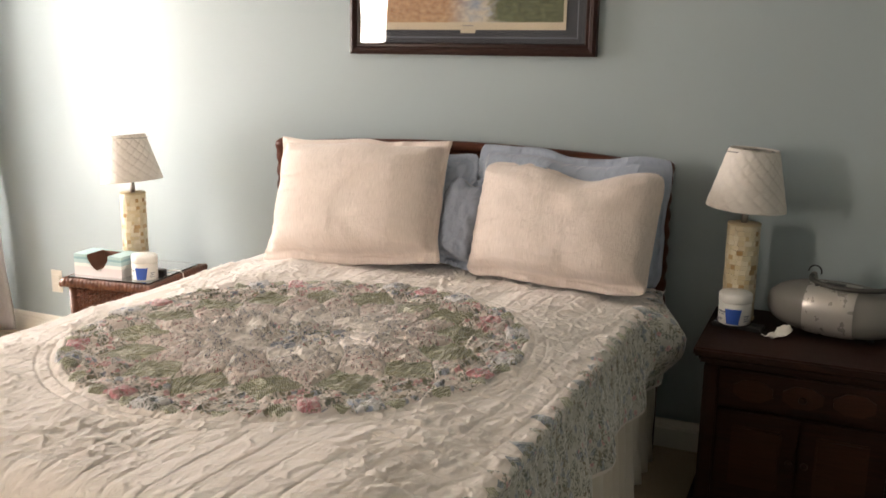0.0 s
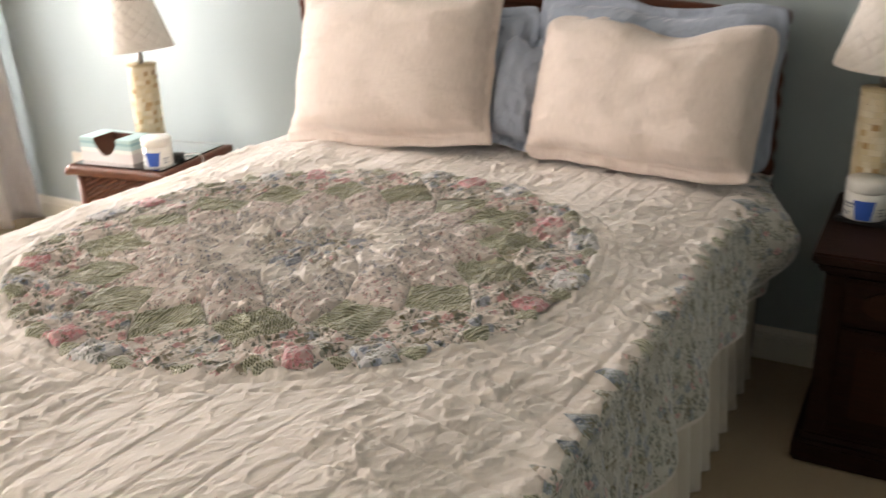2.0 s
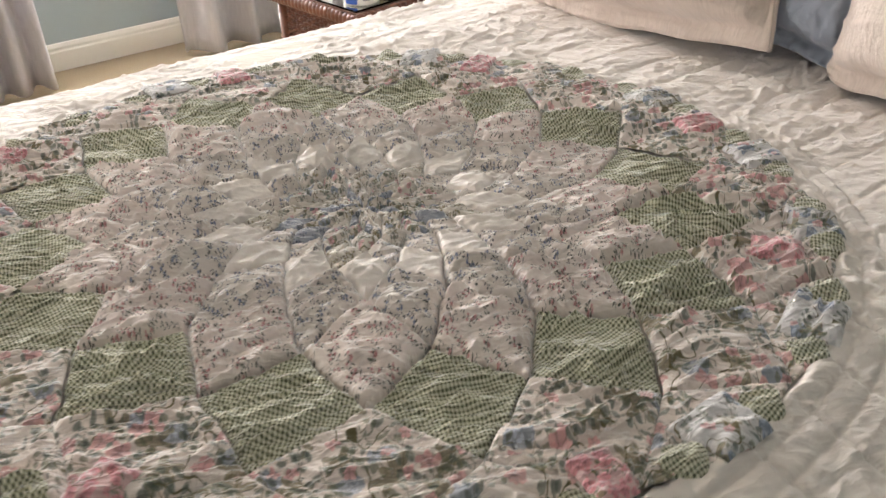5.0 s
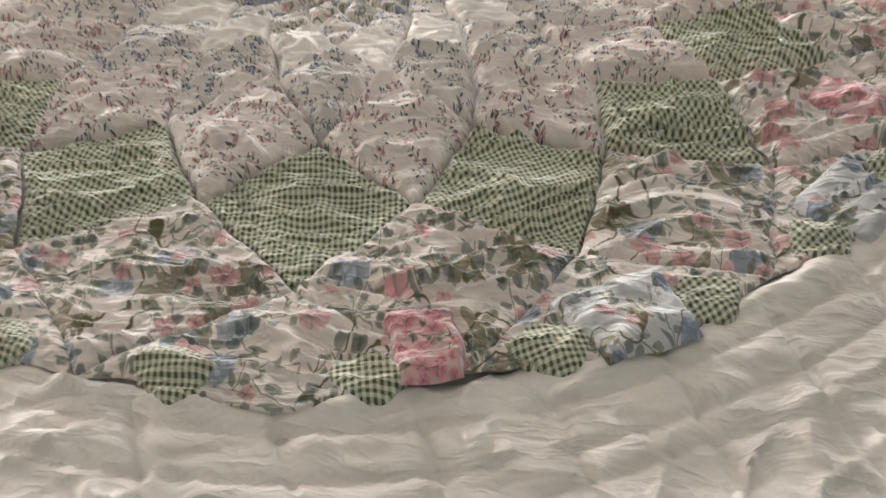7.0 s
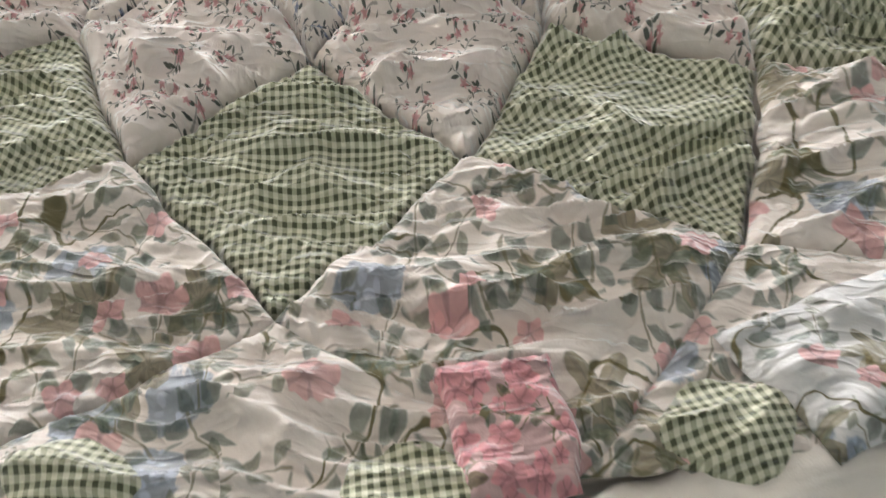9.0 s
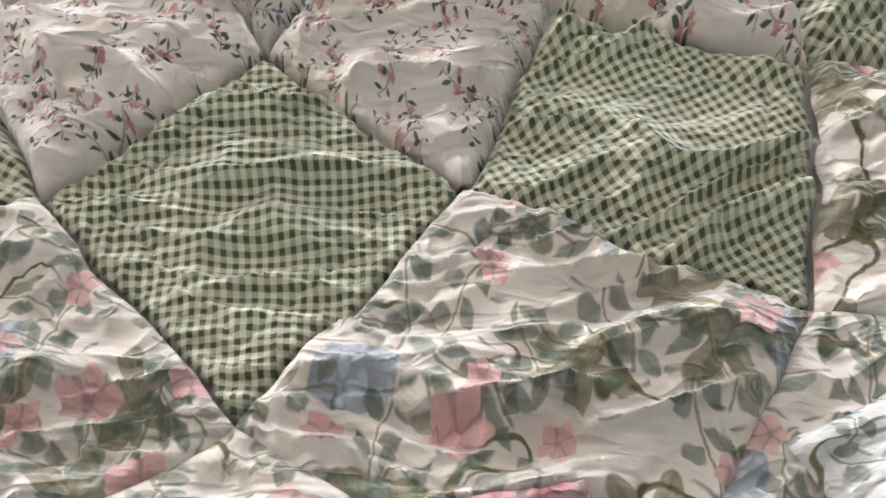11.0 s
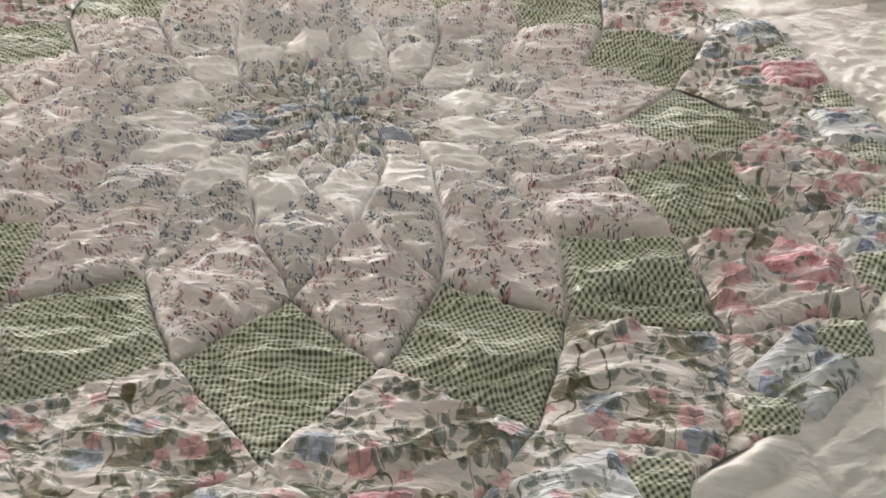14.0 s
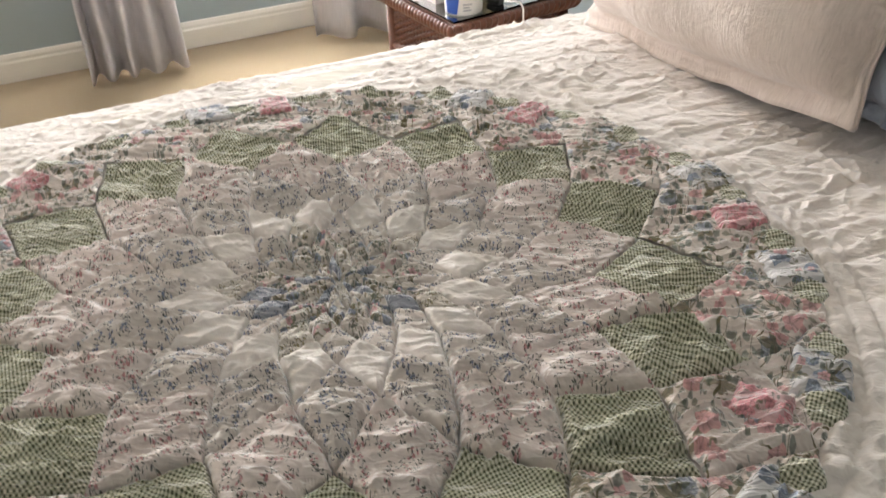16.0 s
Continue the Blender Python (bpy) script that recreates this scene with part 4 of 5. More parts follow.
# the rim: small print blocks on every half spoke, and gingham leaves between them
BOLD = {0.5: 0, 15.5: 1, 1.5: 1, 13.5: 1, 3.5: 1, 5.5: 1, 7.5: 1, 9.5: 1, 11.5: 1}
for k in range(32):
    i = k / 2
    mid = spoke(i)
    cloth = M_SKYPRINT if k % 2 == 0 else (M_ROSEPRINT if BOLD.get(i) else M_CHINTZ)
    half_width = 4.0 if k % 2 == 0 else 3.0
    mid = mid + {31: -2.0, 3: 2.4}.get(k, 0.0)
    r0, r1 = (0.562, 0.630) if k % 2 == 0 else (0.545, 0.612)
    if k == 3:
        r0, r1 = 0.506, 0.576
    elif k == 31:
        r0, r1, half_width = 0.556, 0.618, 2.5
    if k in (30, 26, 22, 18, 10, 14) or (k % 2 == 1 and not BOLD.get(i)):
        continue
    quad = [polar(r0, mid - half_width), polar(r0, mid + half_width), polar(r1, mid + half_width * 0.8), polar(r1, mid - half_width * 0.8)]
    patch("rim_patch", quad, cloth, 18, 0.004, radians(mid), quilt, "", 0.0085)


def rim_leaf(deg):
    rings, segs = 9, 28
    ca, sa = math.cos(radians(deg)), math.sin(radians(deg))
    pts, uvs = [], []
    for i in range(rings):
        q = i / (rings - 1)
        for j in range(segs):
            a = 2 * math.pi * j / segs
            t, w = math.cos(a), math.sin(a)
            along = 0.025 * math.copysign(abs(t) ** 1.5, t)
            across = 0.030 * math.copysign(abs(w) ** 1.35, w) * (1 - 0.12 * t)
            rough = 1 + 0.14 * (float(lat(np.array(deg * 3.1 + t * 2.5), np.array(w * 2.5 + 9))) - 0.5)
            along, across = along * rough, across * rough + 0.12 * along
            lr, lt = 0.604 * float(reach(deg, 1.0)) + along * q, across * q
            pts.append((CX + lr * ca - lt * sa, CY + lr * sa + lt * ca, q))
            uvs.append((lr, lt))
    p = np.array(pts)
    z = relief(p[:, 0], p[:, 1]) + 0.0015 + 0.0035 * (1 - p[:, 2] ** 4) - 0.007 * (p[:, 2] > 0.99)
    return as_object("rim_leaf", np.stack([p[:, 0], p[:, 1], z], -1), grid_faces(rings, segs, True), M_GINGHAM, quilt, "", uvs)


for k in range(32):
    rim_leaf(spoke(k / 2 + 0.25))


# print border on the falling side
def border_patch(y0, y1, s0, s1, cloth, peak=0.0, lift=0.003, foot=False):
    nu, nv = max(5, int((s1 - s0) / 0.008)), max(7, int((y0 - y1) / 0.006))
    u, v = np.meshgrid(np.linspace(0, 1, nu), np.linspace(0, 1, nv))
    t = y0 + (y1 - y0) * v
    top = s0 - peak * (1 - np.abs(2 * v - 1))
    s = top + (s1 - top) * u
    s = s + 0.006 * (lat(s * 30, t * 30) - 0.5)
    x, y, z = quilt_surface(t, FOOT + BED_R - s) if foot else quilt_surface(s, t)
    _, down = drape_profile(s, BED_R, 0.4)
    tilt = smoothstep(down, 0.0, 0.06)
    edge = np.minimum(np.minimum(u, 1 - u) * (s1 - s0), np.minimum(v, 1 - v) * (y0 - y1))
    rise = lift + 0.004 * (1 - np.exp(-edge / 0.008))
    shift = random.random() * 3
    uv = np.stack([s + shift, t + shift * 0.4], -1).reshape(-1, 2)
    if foot:
        return as_object("border_patch", np.stack([x, y - rise * tilt, z + rise * (1 - tilt)], -1).reshape(-1, 3), grid_faces(nv, nu), cloth, quilt, "", uv)
    return as_object("border_patch", np.stack([x + rise * tilt, y, z + rise * (1 - tilt)], -1).reshape(-1, 3), grid_faces(nv, nu), cloth, quilt, "", uv)


rng = random.Random(4)
y = -0.12
while y > FOOT + 0.02:
    step_y = rng.uniform(0.055, 0.085)
    border_patch(y, y - step_y, BED_R + 0.035, BED_R + 0.318, M_BORDERPRINT, 0.012)
    point = rng.choice((M_BORDERBLUE, M_CHINTZ_B, M_BORDERPRINT, M_BORDERBLUE, M_GINGHAM))
    width = step_y * rng.uniform(0.45, 0.75)
    border_patch(y - step_y * 0.1, y - step_y * 0.1 - width, BED_R + 0.03, BED_R + 0.085, point, rng.uniform(0.025, 0.05), 0.005)
    y -= step_y

y = BED_R - 0.06
while y > BED_L + 0.08:
    step_y = rng.uniform(0.055, 0.085)
    border_patch(y, y - step_y * 0.8, BED_R + 0.225, BED_R + 0.27, rng.choice((M_BORDERBLUE, M_BORDERPRINT)), 0.01, 0.004, True)
    point = rng.choice((M_BORDERBLUE, M_CHINTZ_B, M_BORDERPRINT, M_BORDERBLUE))
    width = step_y * rng.uniform(0.45, 0.75)
    border_patch(y - step_y * 0.1, y - step_y * 0.1 - width, BED_R + 0.17, BED_R + 0.225, point, rng.uniform(0.008, 0.02), 0.005, True)
    y -= step_y

# bed skirt
skirt = thing("bed_skirt", pose(0, 0, 0), "white gathered cotton bed skirt reaching the carpet", "bed skirt")


def skirt_side(a, b, name):
    a, b = np.array(a), np.array(b)
    length = np.hypot(*(b - a))
    d = (b - a) / length
    nrm = np.array((d[1], -d[0]))
    s = np.linspace(0, length, int(length / 0.008))
    v = np.linspace(0, 1, 14)
    S, V = np.meshgrid(s, v)
    w = (0.006 + 0.022 * V) * np.sin(S * 62 + 4 * lat(S * 7, V * 0.7)) + 0.012 * V * lat(S * 5, V)
    P = np.stack([a[0] + d[0] * S + nrm[0] * w, a[1] + d[1] * S + nrm[1] * w, 0.40 * (1 - V) + 0.004], -1).reshape(-1, 3)
    ob = as_object(name, P, grid_faces(len(v), len(s)), M_SKIRT, skirt)
    sol = ob.modifiers.new("thick", "SOLIDIFY")
    sol.thickness = 0.002


skirt_side((0.80, -2.10), (0.80, -0.10), "side_panel")
skirt_side((-0.78, -2.10), (0.80, -2.10), "foot_panel")
skirt_side((-0.78, -0.10), (-0.78, -2.10), "side_panel")


# ---------------- pillows ----------------
def pillow(name, m, w, h, thick, cloth, seed, label, flange=0.0, sag=0.0, dip=0.0, group="bed pillows", square=3.2, tuck=0.0, hem=0.0, ear=0.045):
    n = 72
    t = np.linspace(-1, 1, n)
    u, v = np.meshgrid(t, t)
    edge = 1 - flange / (w / 2), 1 - flange / (h / 2)
    low = 1 - max(hem, flange) / (h / 2)
    uu, vv = np.clip(np.abs(u) / edge[0], 0, 1), np.clip(np.abs(v) / np.where(v < 0, low, edge[1]), 0, 1)
    body = np.clip((1 - uu ** square) * (1 - vv ** square), 0, 1) ** 0.42
    corner = ear * (np.abs(u) * np.abs(v)) ** 7
    pull = 1 - 0.03 * (1 - np.abs(v) ** 2) * np.abs(u) ** 3 - corner, 1 - 0.03 * (1 - np.abs(u) ** 2) * np.abs(v) ** 3 - corner
    x = u * w / 2 * pull[0]
    x = x * (1 + hem * 0.6 * np.exp(-((v + 1) / 0.22) ** 2)) + 0.006 * (lat(v * 4 + seed, u * 0 + seed) - 0.5) * u
    z = (v + 1) * h / 2 * 1.0 - (1 - pull[1]) * v * h / 2
    top = smoothstep(v, 0.2, 1.0)
    z = z - dip * np.exp(-((u - 0.15) / 0.38) ** 2) * top + 0.018 * (lat(u * 3 + seed, v * 0 + seed) - 0.5) * top
    z = z + 0.012 * (lat(u * 3.4 + seed * 2, v * 0 + 5) - 0.5) * (1 - top)
    z = z + tuck * np.exp(-((u - 1) ** 2 + (v + 1) ** 2) / 0.16)
    crease = 0.010 * ridges(u * 3 + seed, v * 5 + seed, 2.0) * (1 - body * 0.75) + 0.003 * lat(u * 7 + seed, v * 7) + 0.007 * (lat(u * 4.5 + seed, v * 3.5 + 2) - 0.5) + 0.006 * ridges(u * 9 + seed, v * 3, 1.8) * smoothstep(np.abs(v), 0.7, 1.0) * (1 - u * u)
    if cloth == M_BLUE:
        crease = crease + 0.011 * facets(u * 2.6 + v * 1.5 + seed, v * 2.2 - u + seed)
    front = -(thick * 0.62 * body + 0.004 + crease) - sag * (1 - (v + 1) / 2) ** 2
    back = thick * 0.38 * body + 0.004 - sag * (1 - (v + 1) / 2) ** 2
    F = np.stack([x, front, z], -1).reshape(-1, 3)
    B = np.stack([x, back, z], -1).reshape(-1, 3)
    verts = np.concatenate([F, B])
    k = n * n
    faces = grid_faces(n, n) + [tuple(k + i for i in reversed(f)) for f in grid_faces(n, n)]
    ring = [i for i in range(n)] + [i * n + n - 1 for i in range(1, n)] + [(n - 1) * n + i for i in range(n - 2, -1, -1)] + [i * n for i in range(n - 2, 0, -1)]
    for a, b in zip(ring, ring[1:] + ring[:1]):
        faces.append((b, a, k + a, k + b))
    uv = np.stack([x, z], -1).reshape(-1, 2)
    ob = thing(name, m, label, "pillow", group)
    as_object("cushion", verts, faces, cloth, ob, "", np.concatenate([uv, uv + 0.5]))
    seam = [(verts[i] + verts[k + i]) / 2 for i in ring]
    part("piping", tube(seam + seam[:1], 0.0034, 7), cloth, ob, "", True)
    return ob


pillow("pillow_sham", pose(-0.300, -0.362, H - 0.011, -19, -2.2, 2), 0.71, 0.485, 0.20, M_SHAM, 3.0, "cream ribbed pillow sham with flat flange, leaning on the headboard", 0.022, 0.02, 0.0, "pillow shams", 3.4, 0.030, 0.04, -0.012)
pillow("pillow_sham", pose(0.488, -0.345, H - 0.006, -19, 0.6, -5), 0.665, 0.43, 0.20, M_SHAM, 8.0, "cream ribbed pillow sham with a dipped top edge", 0.008, 0.02, 0.05, "pillow shams", 3.4, 0.0, 0.035, 0.075)
pillow("pillow", pose(0.47, -0.195, H + 0.0, -9, 1, -2), 0.72, 0.445, 0.13, M_BLUE, 5.0, "dusty blue cotton pillow standing behind a cream sham", 0.03, 0.0, 0.01)
pillow("pillow", pose(-0.20, -0.225, H + 0.004, -12, 0, 2), 0.66, 0.41, 0.12, M_BLUE, 12.0, "rumpled dusty blue cotton pillow, mostly hidden", 0.03, 0.0, 0.02)
pillow("pillow", pose(0.065, -0.255, H + 0.004, -18, 10, 10), 0.22, 0.36, 0.11, M_BLUE, 15.0, "crumpled blue pillowcase end between the shams", 0.03, 0.03, 0.03)


# ---------------- left wicker stand and what stands on it ----------------
WX0, WX1, WY0, WY1, WH = -1.585, -1.170, -0.535, -0.115, 0.500
stand = thing("wicker_nightstand", pose((WX0 + WX1) / 2, (WY0 + WY1) / 2, 0, rz=8), "brown woven wicker nightstand with a braided edge", "nightstand")
hw, hd = (WX1 - WX0) / 2, (WY1 - WY0) / 2
part("tabletop", box(2 * hw - 0.02, 2 * hd - 0.02, 0.03, (0, 0, WH - 0.032)), M_WICKER, stand, "", False, 0.006)


def braid(a, b, radius, count):
    """A rope edge of slanting wraps from a to b."""
    bm = bmesh.new()
    a, b = Vector(a), Vector(b)
    d = (b - a).normalized()
    side = d.cross(Vector((0, 0, 1)))
    for i in range(count):
        c = a.lerp(b, (i + 0.5) / count)
        axis = (d * 0.55 + Vector((0, 0, 1)) * 0.6 + side * 0.35).normalized()
        m = Matrix.Translation(c) @ axis.to_track_quat("Z", "Y").to_matrix().to_4x4() @ Matrix.Diagonal((radius * 0.62, radius * 0.9, radius * 1.35, 1))
        bmesh.ops.create_icosphere(bm, subdivisions=2, radius=1.0, matrix=m)
    return bm


zb = WH - 0.016
for a, b, k in (((-hw, -hd, zb), (hw, -hd, zb), 24), ((hw, -hd, zb), (hw, hd, zb), 22), ((-hw, -hd, zb), (-hw, hd, zb), 22), ((-hw, hd, zb), (hw, hd, zb), 24)):
    part("braided_edge", braid(a, b, 0.019, k), M_WICKER, stand, "", True)
for sx in (-1, 1):
    for sy in (-1, 1):
        part("leg", tube([(sx * (hw - 0.03), sy * (hd - 0.03), 0.0), (sx * (hw - 0.03), sy * (hd - 0.03), WH - 0.03)], 0.018, 12), M_WICKER, stand, "", True)


def weave(width, z0, z1, place, rows, stakes):
    """Woven panel: wavy strands in and out of upright stakes."""
    bm = bmesh.new()
    for k in range(stakes):
        x = -width / 2 + width * (k + 0.5) / stakes
        tube([place(x, 0.0, z0), place(x, 0.0, z1)], 0.0045, 6, bm)
    for i in range(rows):
        z = z0 + (z1 - z0) * (i + 0.5) / rows
        pts = []
        for q in range(stakes * 4 + 1):
            s = q / 4
            x = -width / 2 + width * s / stakes
            pts.append(place(x, 0.0065 * math.sin(math.pi * s + math.pi * (i % 2)), z + 0.001 * math.sin(q * 1.7 + i)))
        tube(pts, 0.0046, 6, bm)
    return bm


pw, pd = 2 * hw - 0.06, 2 * hd - 0.06
for wide, plc, count in ((pw, lambda x, d, z: (x, -hd + 0.03 - d, z), 18), (pd, lambda x, d, z: (hw - 0.03 + d, x, z), 16), (pd, lambda x, d, z: (-hw + 0.03 - d, x, z), 16), (pw, lambda x, d, z: (x, hd - 0.03 + d, z), 18)):
    part("woven_panel", weave(wide, 0.345, WH - 0.035, plc, 13, count), M_WICKER, stand, "", True)
for sy in (-1, 1):
    part("stretcher", tube([(-hw + 0.03, sy * (hd - 0.03), 0.14), (hw - 0.03, sy * (hd - 0.03), 0.14)], 0.012, 10), M_WICKER, stand, "", True)
    part("apron_rail", tube([(-hw + 0.03, sy * (hd - 0.03), 0.332), (hw - 0.03, sy * (hd - 0.03), 0.332)], 0.015, 10), M_WICKER, stand, "", True)
    part("apron_rail", tube([(sy * (hw - 0.03), -hd + 0.03, 0.332), (sy * (hw - 0.03), hd - 0.03, 0.332)], 0.015, 10), M_WICKER, stand, "", True)
part("lower_shelf", box(2 * hw - 0.07, 2 * hd - 0.07, 0.014, (0, 0, 0.13)), M_WICKER, stand)
GT = WH + 0.0075
glass_top = part("glass_top", box(2 * hw - 0.03, 2 * hd - 0.03, 0.006, (0, 0, WH + 0.001)), M_GREENGLASS, stand, "green-edged clear glass top", False, 0.0015)
glass_top.visible_shadow = False


def lamp(m, label, tilt=0.0):
    ob = thing("table_lamp", m, label, "table lamp", "bedside lamps")
    bh, br = 0.322, 0.053
    part("foot", lathe([(br + 0.002, 0.0), (br + 0.004, 0.003), (br + 0.004, 0.009), (br, 0.012)], 40), M_GROUT, ob, "", True)
    part("core", lathe([(br - 0.003, 0.011), (br - 0.003, bh - 0.001)], 40), M_GROUT, ob, "", True)
    bm = bmesh.new()
    rows, cols = 19, 18
    rr = random.Random(11)
    for i in range(rows):
        off = rr.random()
        cuts = [j + rr.uniform(-0.3, 0.3) for j in range(cols)]
        cuts.append(cuts[0] + cols)
        for j in range(cols):
            a0, a1 = 2 * math.pi * (cuts[j] + off + 0.008) / cols, 2 * math.pi * (cuts[j + 1] + off - 0.008) / cols
            z0, z1 = 0.012 + (bh - 0.013) * (i + 0.015) / rows, 0.012 + (bh - 0.013) * (i + 0.985) / rows
            ro = br + rr.uniform(-0.0004, 0.0008)
            ri = br - 0.004
            c = [[(ri, ro)[k] * math.cos(a) for a in (a0, a1)] + [(ri, ro)[k] * math.sin(a) for a in (a0, a1)] for k in (0, 1)]
            v = []
            for k in (0, 1):
                for z in (z0, z1):
                    for q in (0, 1):
                        v.append(bm.verts.new((c[k][q], c[k][q + 2], z)))
            for f in ((4, 5, 7, 6), (0, 1, 5, 4), (2, 6, 7, 3), (0, 4, 6, 2), (1, 3, 7, 5)):
                bm.faces.new([v[q] for q in f])
    tagged(part("tile_cladding", bm, M_MOSAIC, ob, "small mother-of-pearl mosaic tiles"), kind="stuff")
    part("top_cap", lathe([(br + 0.001, bh - 0.002), (br + 0.001, bh + 0.004), (0.012, bh + 0.006)], 40), M_GROUT, ob, "", True)
    part("neck", lathe([(0.011, bh + 0.004), (0.011, bh + 0.03), (0.0085, bh + 0.045), (0.0085, bh + 0.08)], 20), M_STEEL, ob, "brushed steel neck", True)
    # shade: a cone of raised lattice diamonds
    n, k = 136, 60
    a, v = np.meshgrid(np.linspace(0, 2 * np.pi, n, endpoint=False), np.linspace(0, 1, k))
    rad = 0.128 + (0.078 - 0.128) * v
    p, q = a * 14 / (2 * np.pi) + v * 4.4, a * 14 / (2 * np.pi) - v * 4.4
    ridge = 0.5 - np.abs((p % 1) - 0.5), 0.5 - np.abs((q % 1) - 0.5)
    lift = 0.0030 * np.minimum(1.0, 5 * np.minimum(ridge[0], ridge[1])) + 0.0024 * ((p % 1) - 0.5) - 0.001
    fade = smoothstep(v, 0, 0.04) * (1 - smoothstep(v, 0.96, 1))
    rad = rad + lift * fade
    z = bh + 0.054 + 0.195 * v
    P = np.stack([rad * np.cos(a), rad * np.sin(a), z], -1).reshape(-1, 3)
    shade = as_object("shade", P, grid_faces(k, n, True), M_SHADE, ob, "ivory quilted lattice drum shade")
    lean = radians(-2.2 * tilt)
    shade.rotation_euler = (0, lean, 0)
    shade.location = (-math.sin(lean) * (bh + 0.06), 0, (1 - math.cos(lean)) * (bh + 0.06))
    sol = shade.modifiers.new("thick", "SOLIDIFY")
    sol.thickness, sol.offset = 0.003, -1
    bm = tube([(0.078 * math.cos(t) * 0.97, 0.078 * math.sin(t) * 0.97, bh + 0.241) for t in [2 * math.pi * i / 32 for i in range(33)]], 0.0018, 6)
    for t in (0.3, 2.4, 4.5):
        tube([(0.075 * math.cos(t), 0.075 * math.sin(t), bh + 0.241), (0.0, 0.0, bh + 0.21)], 0.0015, 6, bm)
    part("shade_spider", bm, M_STEEL, ob)
    part("bulb", lathe([(0.0, bh + 0.078), (0.013, bh + 0.08), (0.014, bh + 0.105), (0.028, bh + 0.145), (0.022, bh + 0.175), (0.0, bh + 0.188)], 20), M_WHITE, ob, "unlit white bulb", True)
    return ob


lamp(pose(-1.415, -0.275, GT), "unlit bedside lamp with a crooked ivory shade", 3)


def label_face(radius, z0, z1, a0, a1, material, name, parent, skew=0.0, out=0.0006):
    n = 10
    pts = []
    for i in range(n):
        for z, k in ((z0, 0), (z1, 1)):
            f = i / (n - 1)
            lo, hi = a0 + skew * (1 - k), a1 - skew * (1 - k)
            a = radians(lo + (hi - lo) * f)
            pts.append(((radius + out) * math.cos(a), (radius + out) * math.sin(a), z))
    return as_object(name, pts, [(2 * i, 2 * i + 2, 2 * i + 3, 2 * i + 1) for i in range(n - 1)], material, parent)


def jar(m, label):
    ob = thing("cream_jar", m, label, "jar", "face cream jars")
    R, body = 0.0515, 0.071
    part("body", lathe([(R - 0.003, 0), (R, 0.003), (R, body - 0.004), (R - 0.003, body)], 48), M_WHITE, ob, "", True)
    part("lid", lathe([(R - 0.002, body), (R + 0.001, body + 0.002), (R + 0.001, body + 0.026), (R - 0.003, body + 0.031), (0.0, body + 0.032)], 48), M_WHITE, ob, "white ribbed screw lid", True)
    label_face(R, 0.004, 0.054, -104, -44, M_BLUEINK, "blue_mark", ob, 9)
    for i, (z, a0, a1) in enumerate(((0.040, -142, -100), (0.033, -140, -106), (0.018, -142, -112), (0.013, -140, -116), (0.030, -34, -8), (0.022, -34, -14), (0.014, -34, -10))):
        label_face(R, z, z + (0.005 if i == 0 else 0.0028), a0, a1, M_GREYINK, "print_bar", ob)
    return ob


jar(pose(-1.232, -0.428, GT, rz=8), "white face cream jar with a blue mark on glass")

# tissue box: a carton with a scooped opening, striped teal to pale pink
tbox = thing("tissue_box", pose(-1.435, -0.425, GT, rz=5), "teal and white striped tissue box, empty scooped opening", "tissue box")
TW, TD, TH = 0.235, 0.125, 0.088


def scoop(z_lo, z_hi):
    """Outline, between two heights, of the carton's front with its scoop."""
    def half(z):
        return 0.0 if z < 0.022 else 0.052 * min(1.0, ((z - 0.022) / 0.05)) ** 0.5
    zs = [z_lo + (z_hi - z_lo) * i / 6 for i in range(7)]
    return [(-TW / 2, z_lo)] + [(-half(z), z) for z in zs] + [(-TW / 2, z_hi)], [(TW / 2, z_lo)] + [(half(z), z) for z in zs] + [(TW / 2, z_hi)]


bands = ((0.0, 0.022, M_PALE), (0.022, 0.036, M_PALE), (0.036, 0.050, M_WHITE), (0.050, 0.066, M_TEAL), (0.066, 0.076, M_TEALDARK), (0.076, TH, M_TEAL))
for z0, z1, mt in bands:
    if z0 < 0.02:
        part("carton_band", box(TW, TD, z1, (0, 0, 0)), mt, tbox)
        continue
    l, r_ = scoop(z0, z1)
    bm = bmesh.new()
    prism(l, TD * 0.86, bm, "y", (0, -TD / 2, 0))
    prism(r_, TD * 0.86, bm, "y", (0, -TD / 2, 0))
    box(TW, TD * 0.12, z1 - z0, (0, TD * 0.43, z0), bm)
    part("carton_band", bm, mt, tbox)
bm = bmesh.new()
box(0.108, 0.002, 0.062, (0, TD * 0.363, 0.0225), bm)
part("inner_wall", bm, M_BROWNIN, tbox, "brown inside of the carton")
part("inner_floor", box(0.07, TD * 0.84, 0.001, (0, -0.008, 0.0222)), M_PAPER, tbox)
for sx in (-1, 1):
    bm = bmesh.new()
    rows = []
    for i in range(8):
        z = 0.0225 + (TH - 0.0225) * i / 7
        x = sx * (0.052 * min(1.0, ((z - 0.0218) / 0.05)) ** 0.5 - 0.0012)
        rows.append((bm.verts.new((x, -TD / 2 + 0.002, z)), bm.verts.new((x, TD * 0.36, z))))
    for a, b in zip(rows, rows[1:]):
        bm.faces.new((a[0], a[1], b[1], b[0]))
    part("inner_side", bm, M_BROWNIN, tbox)

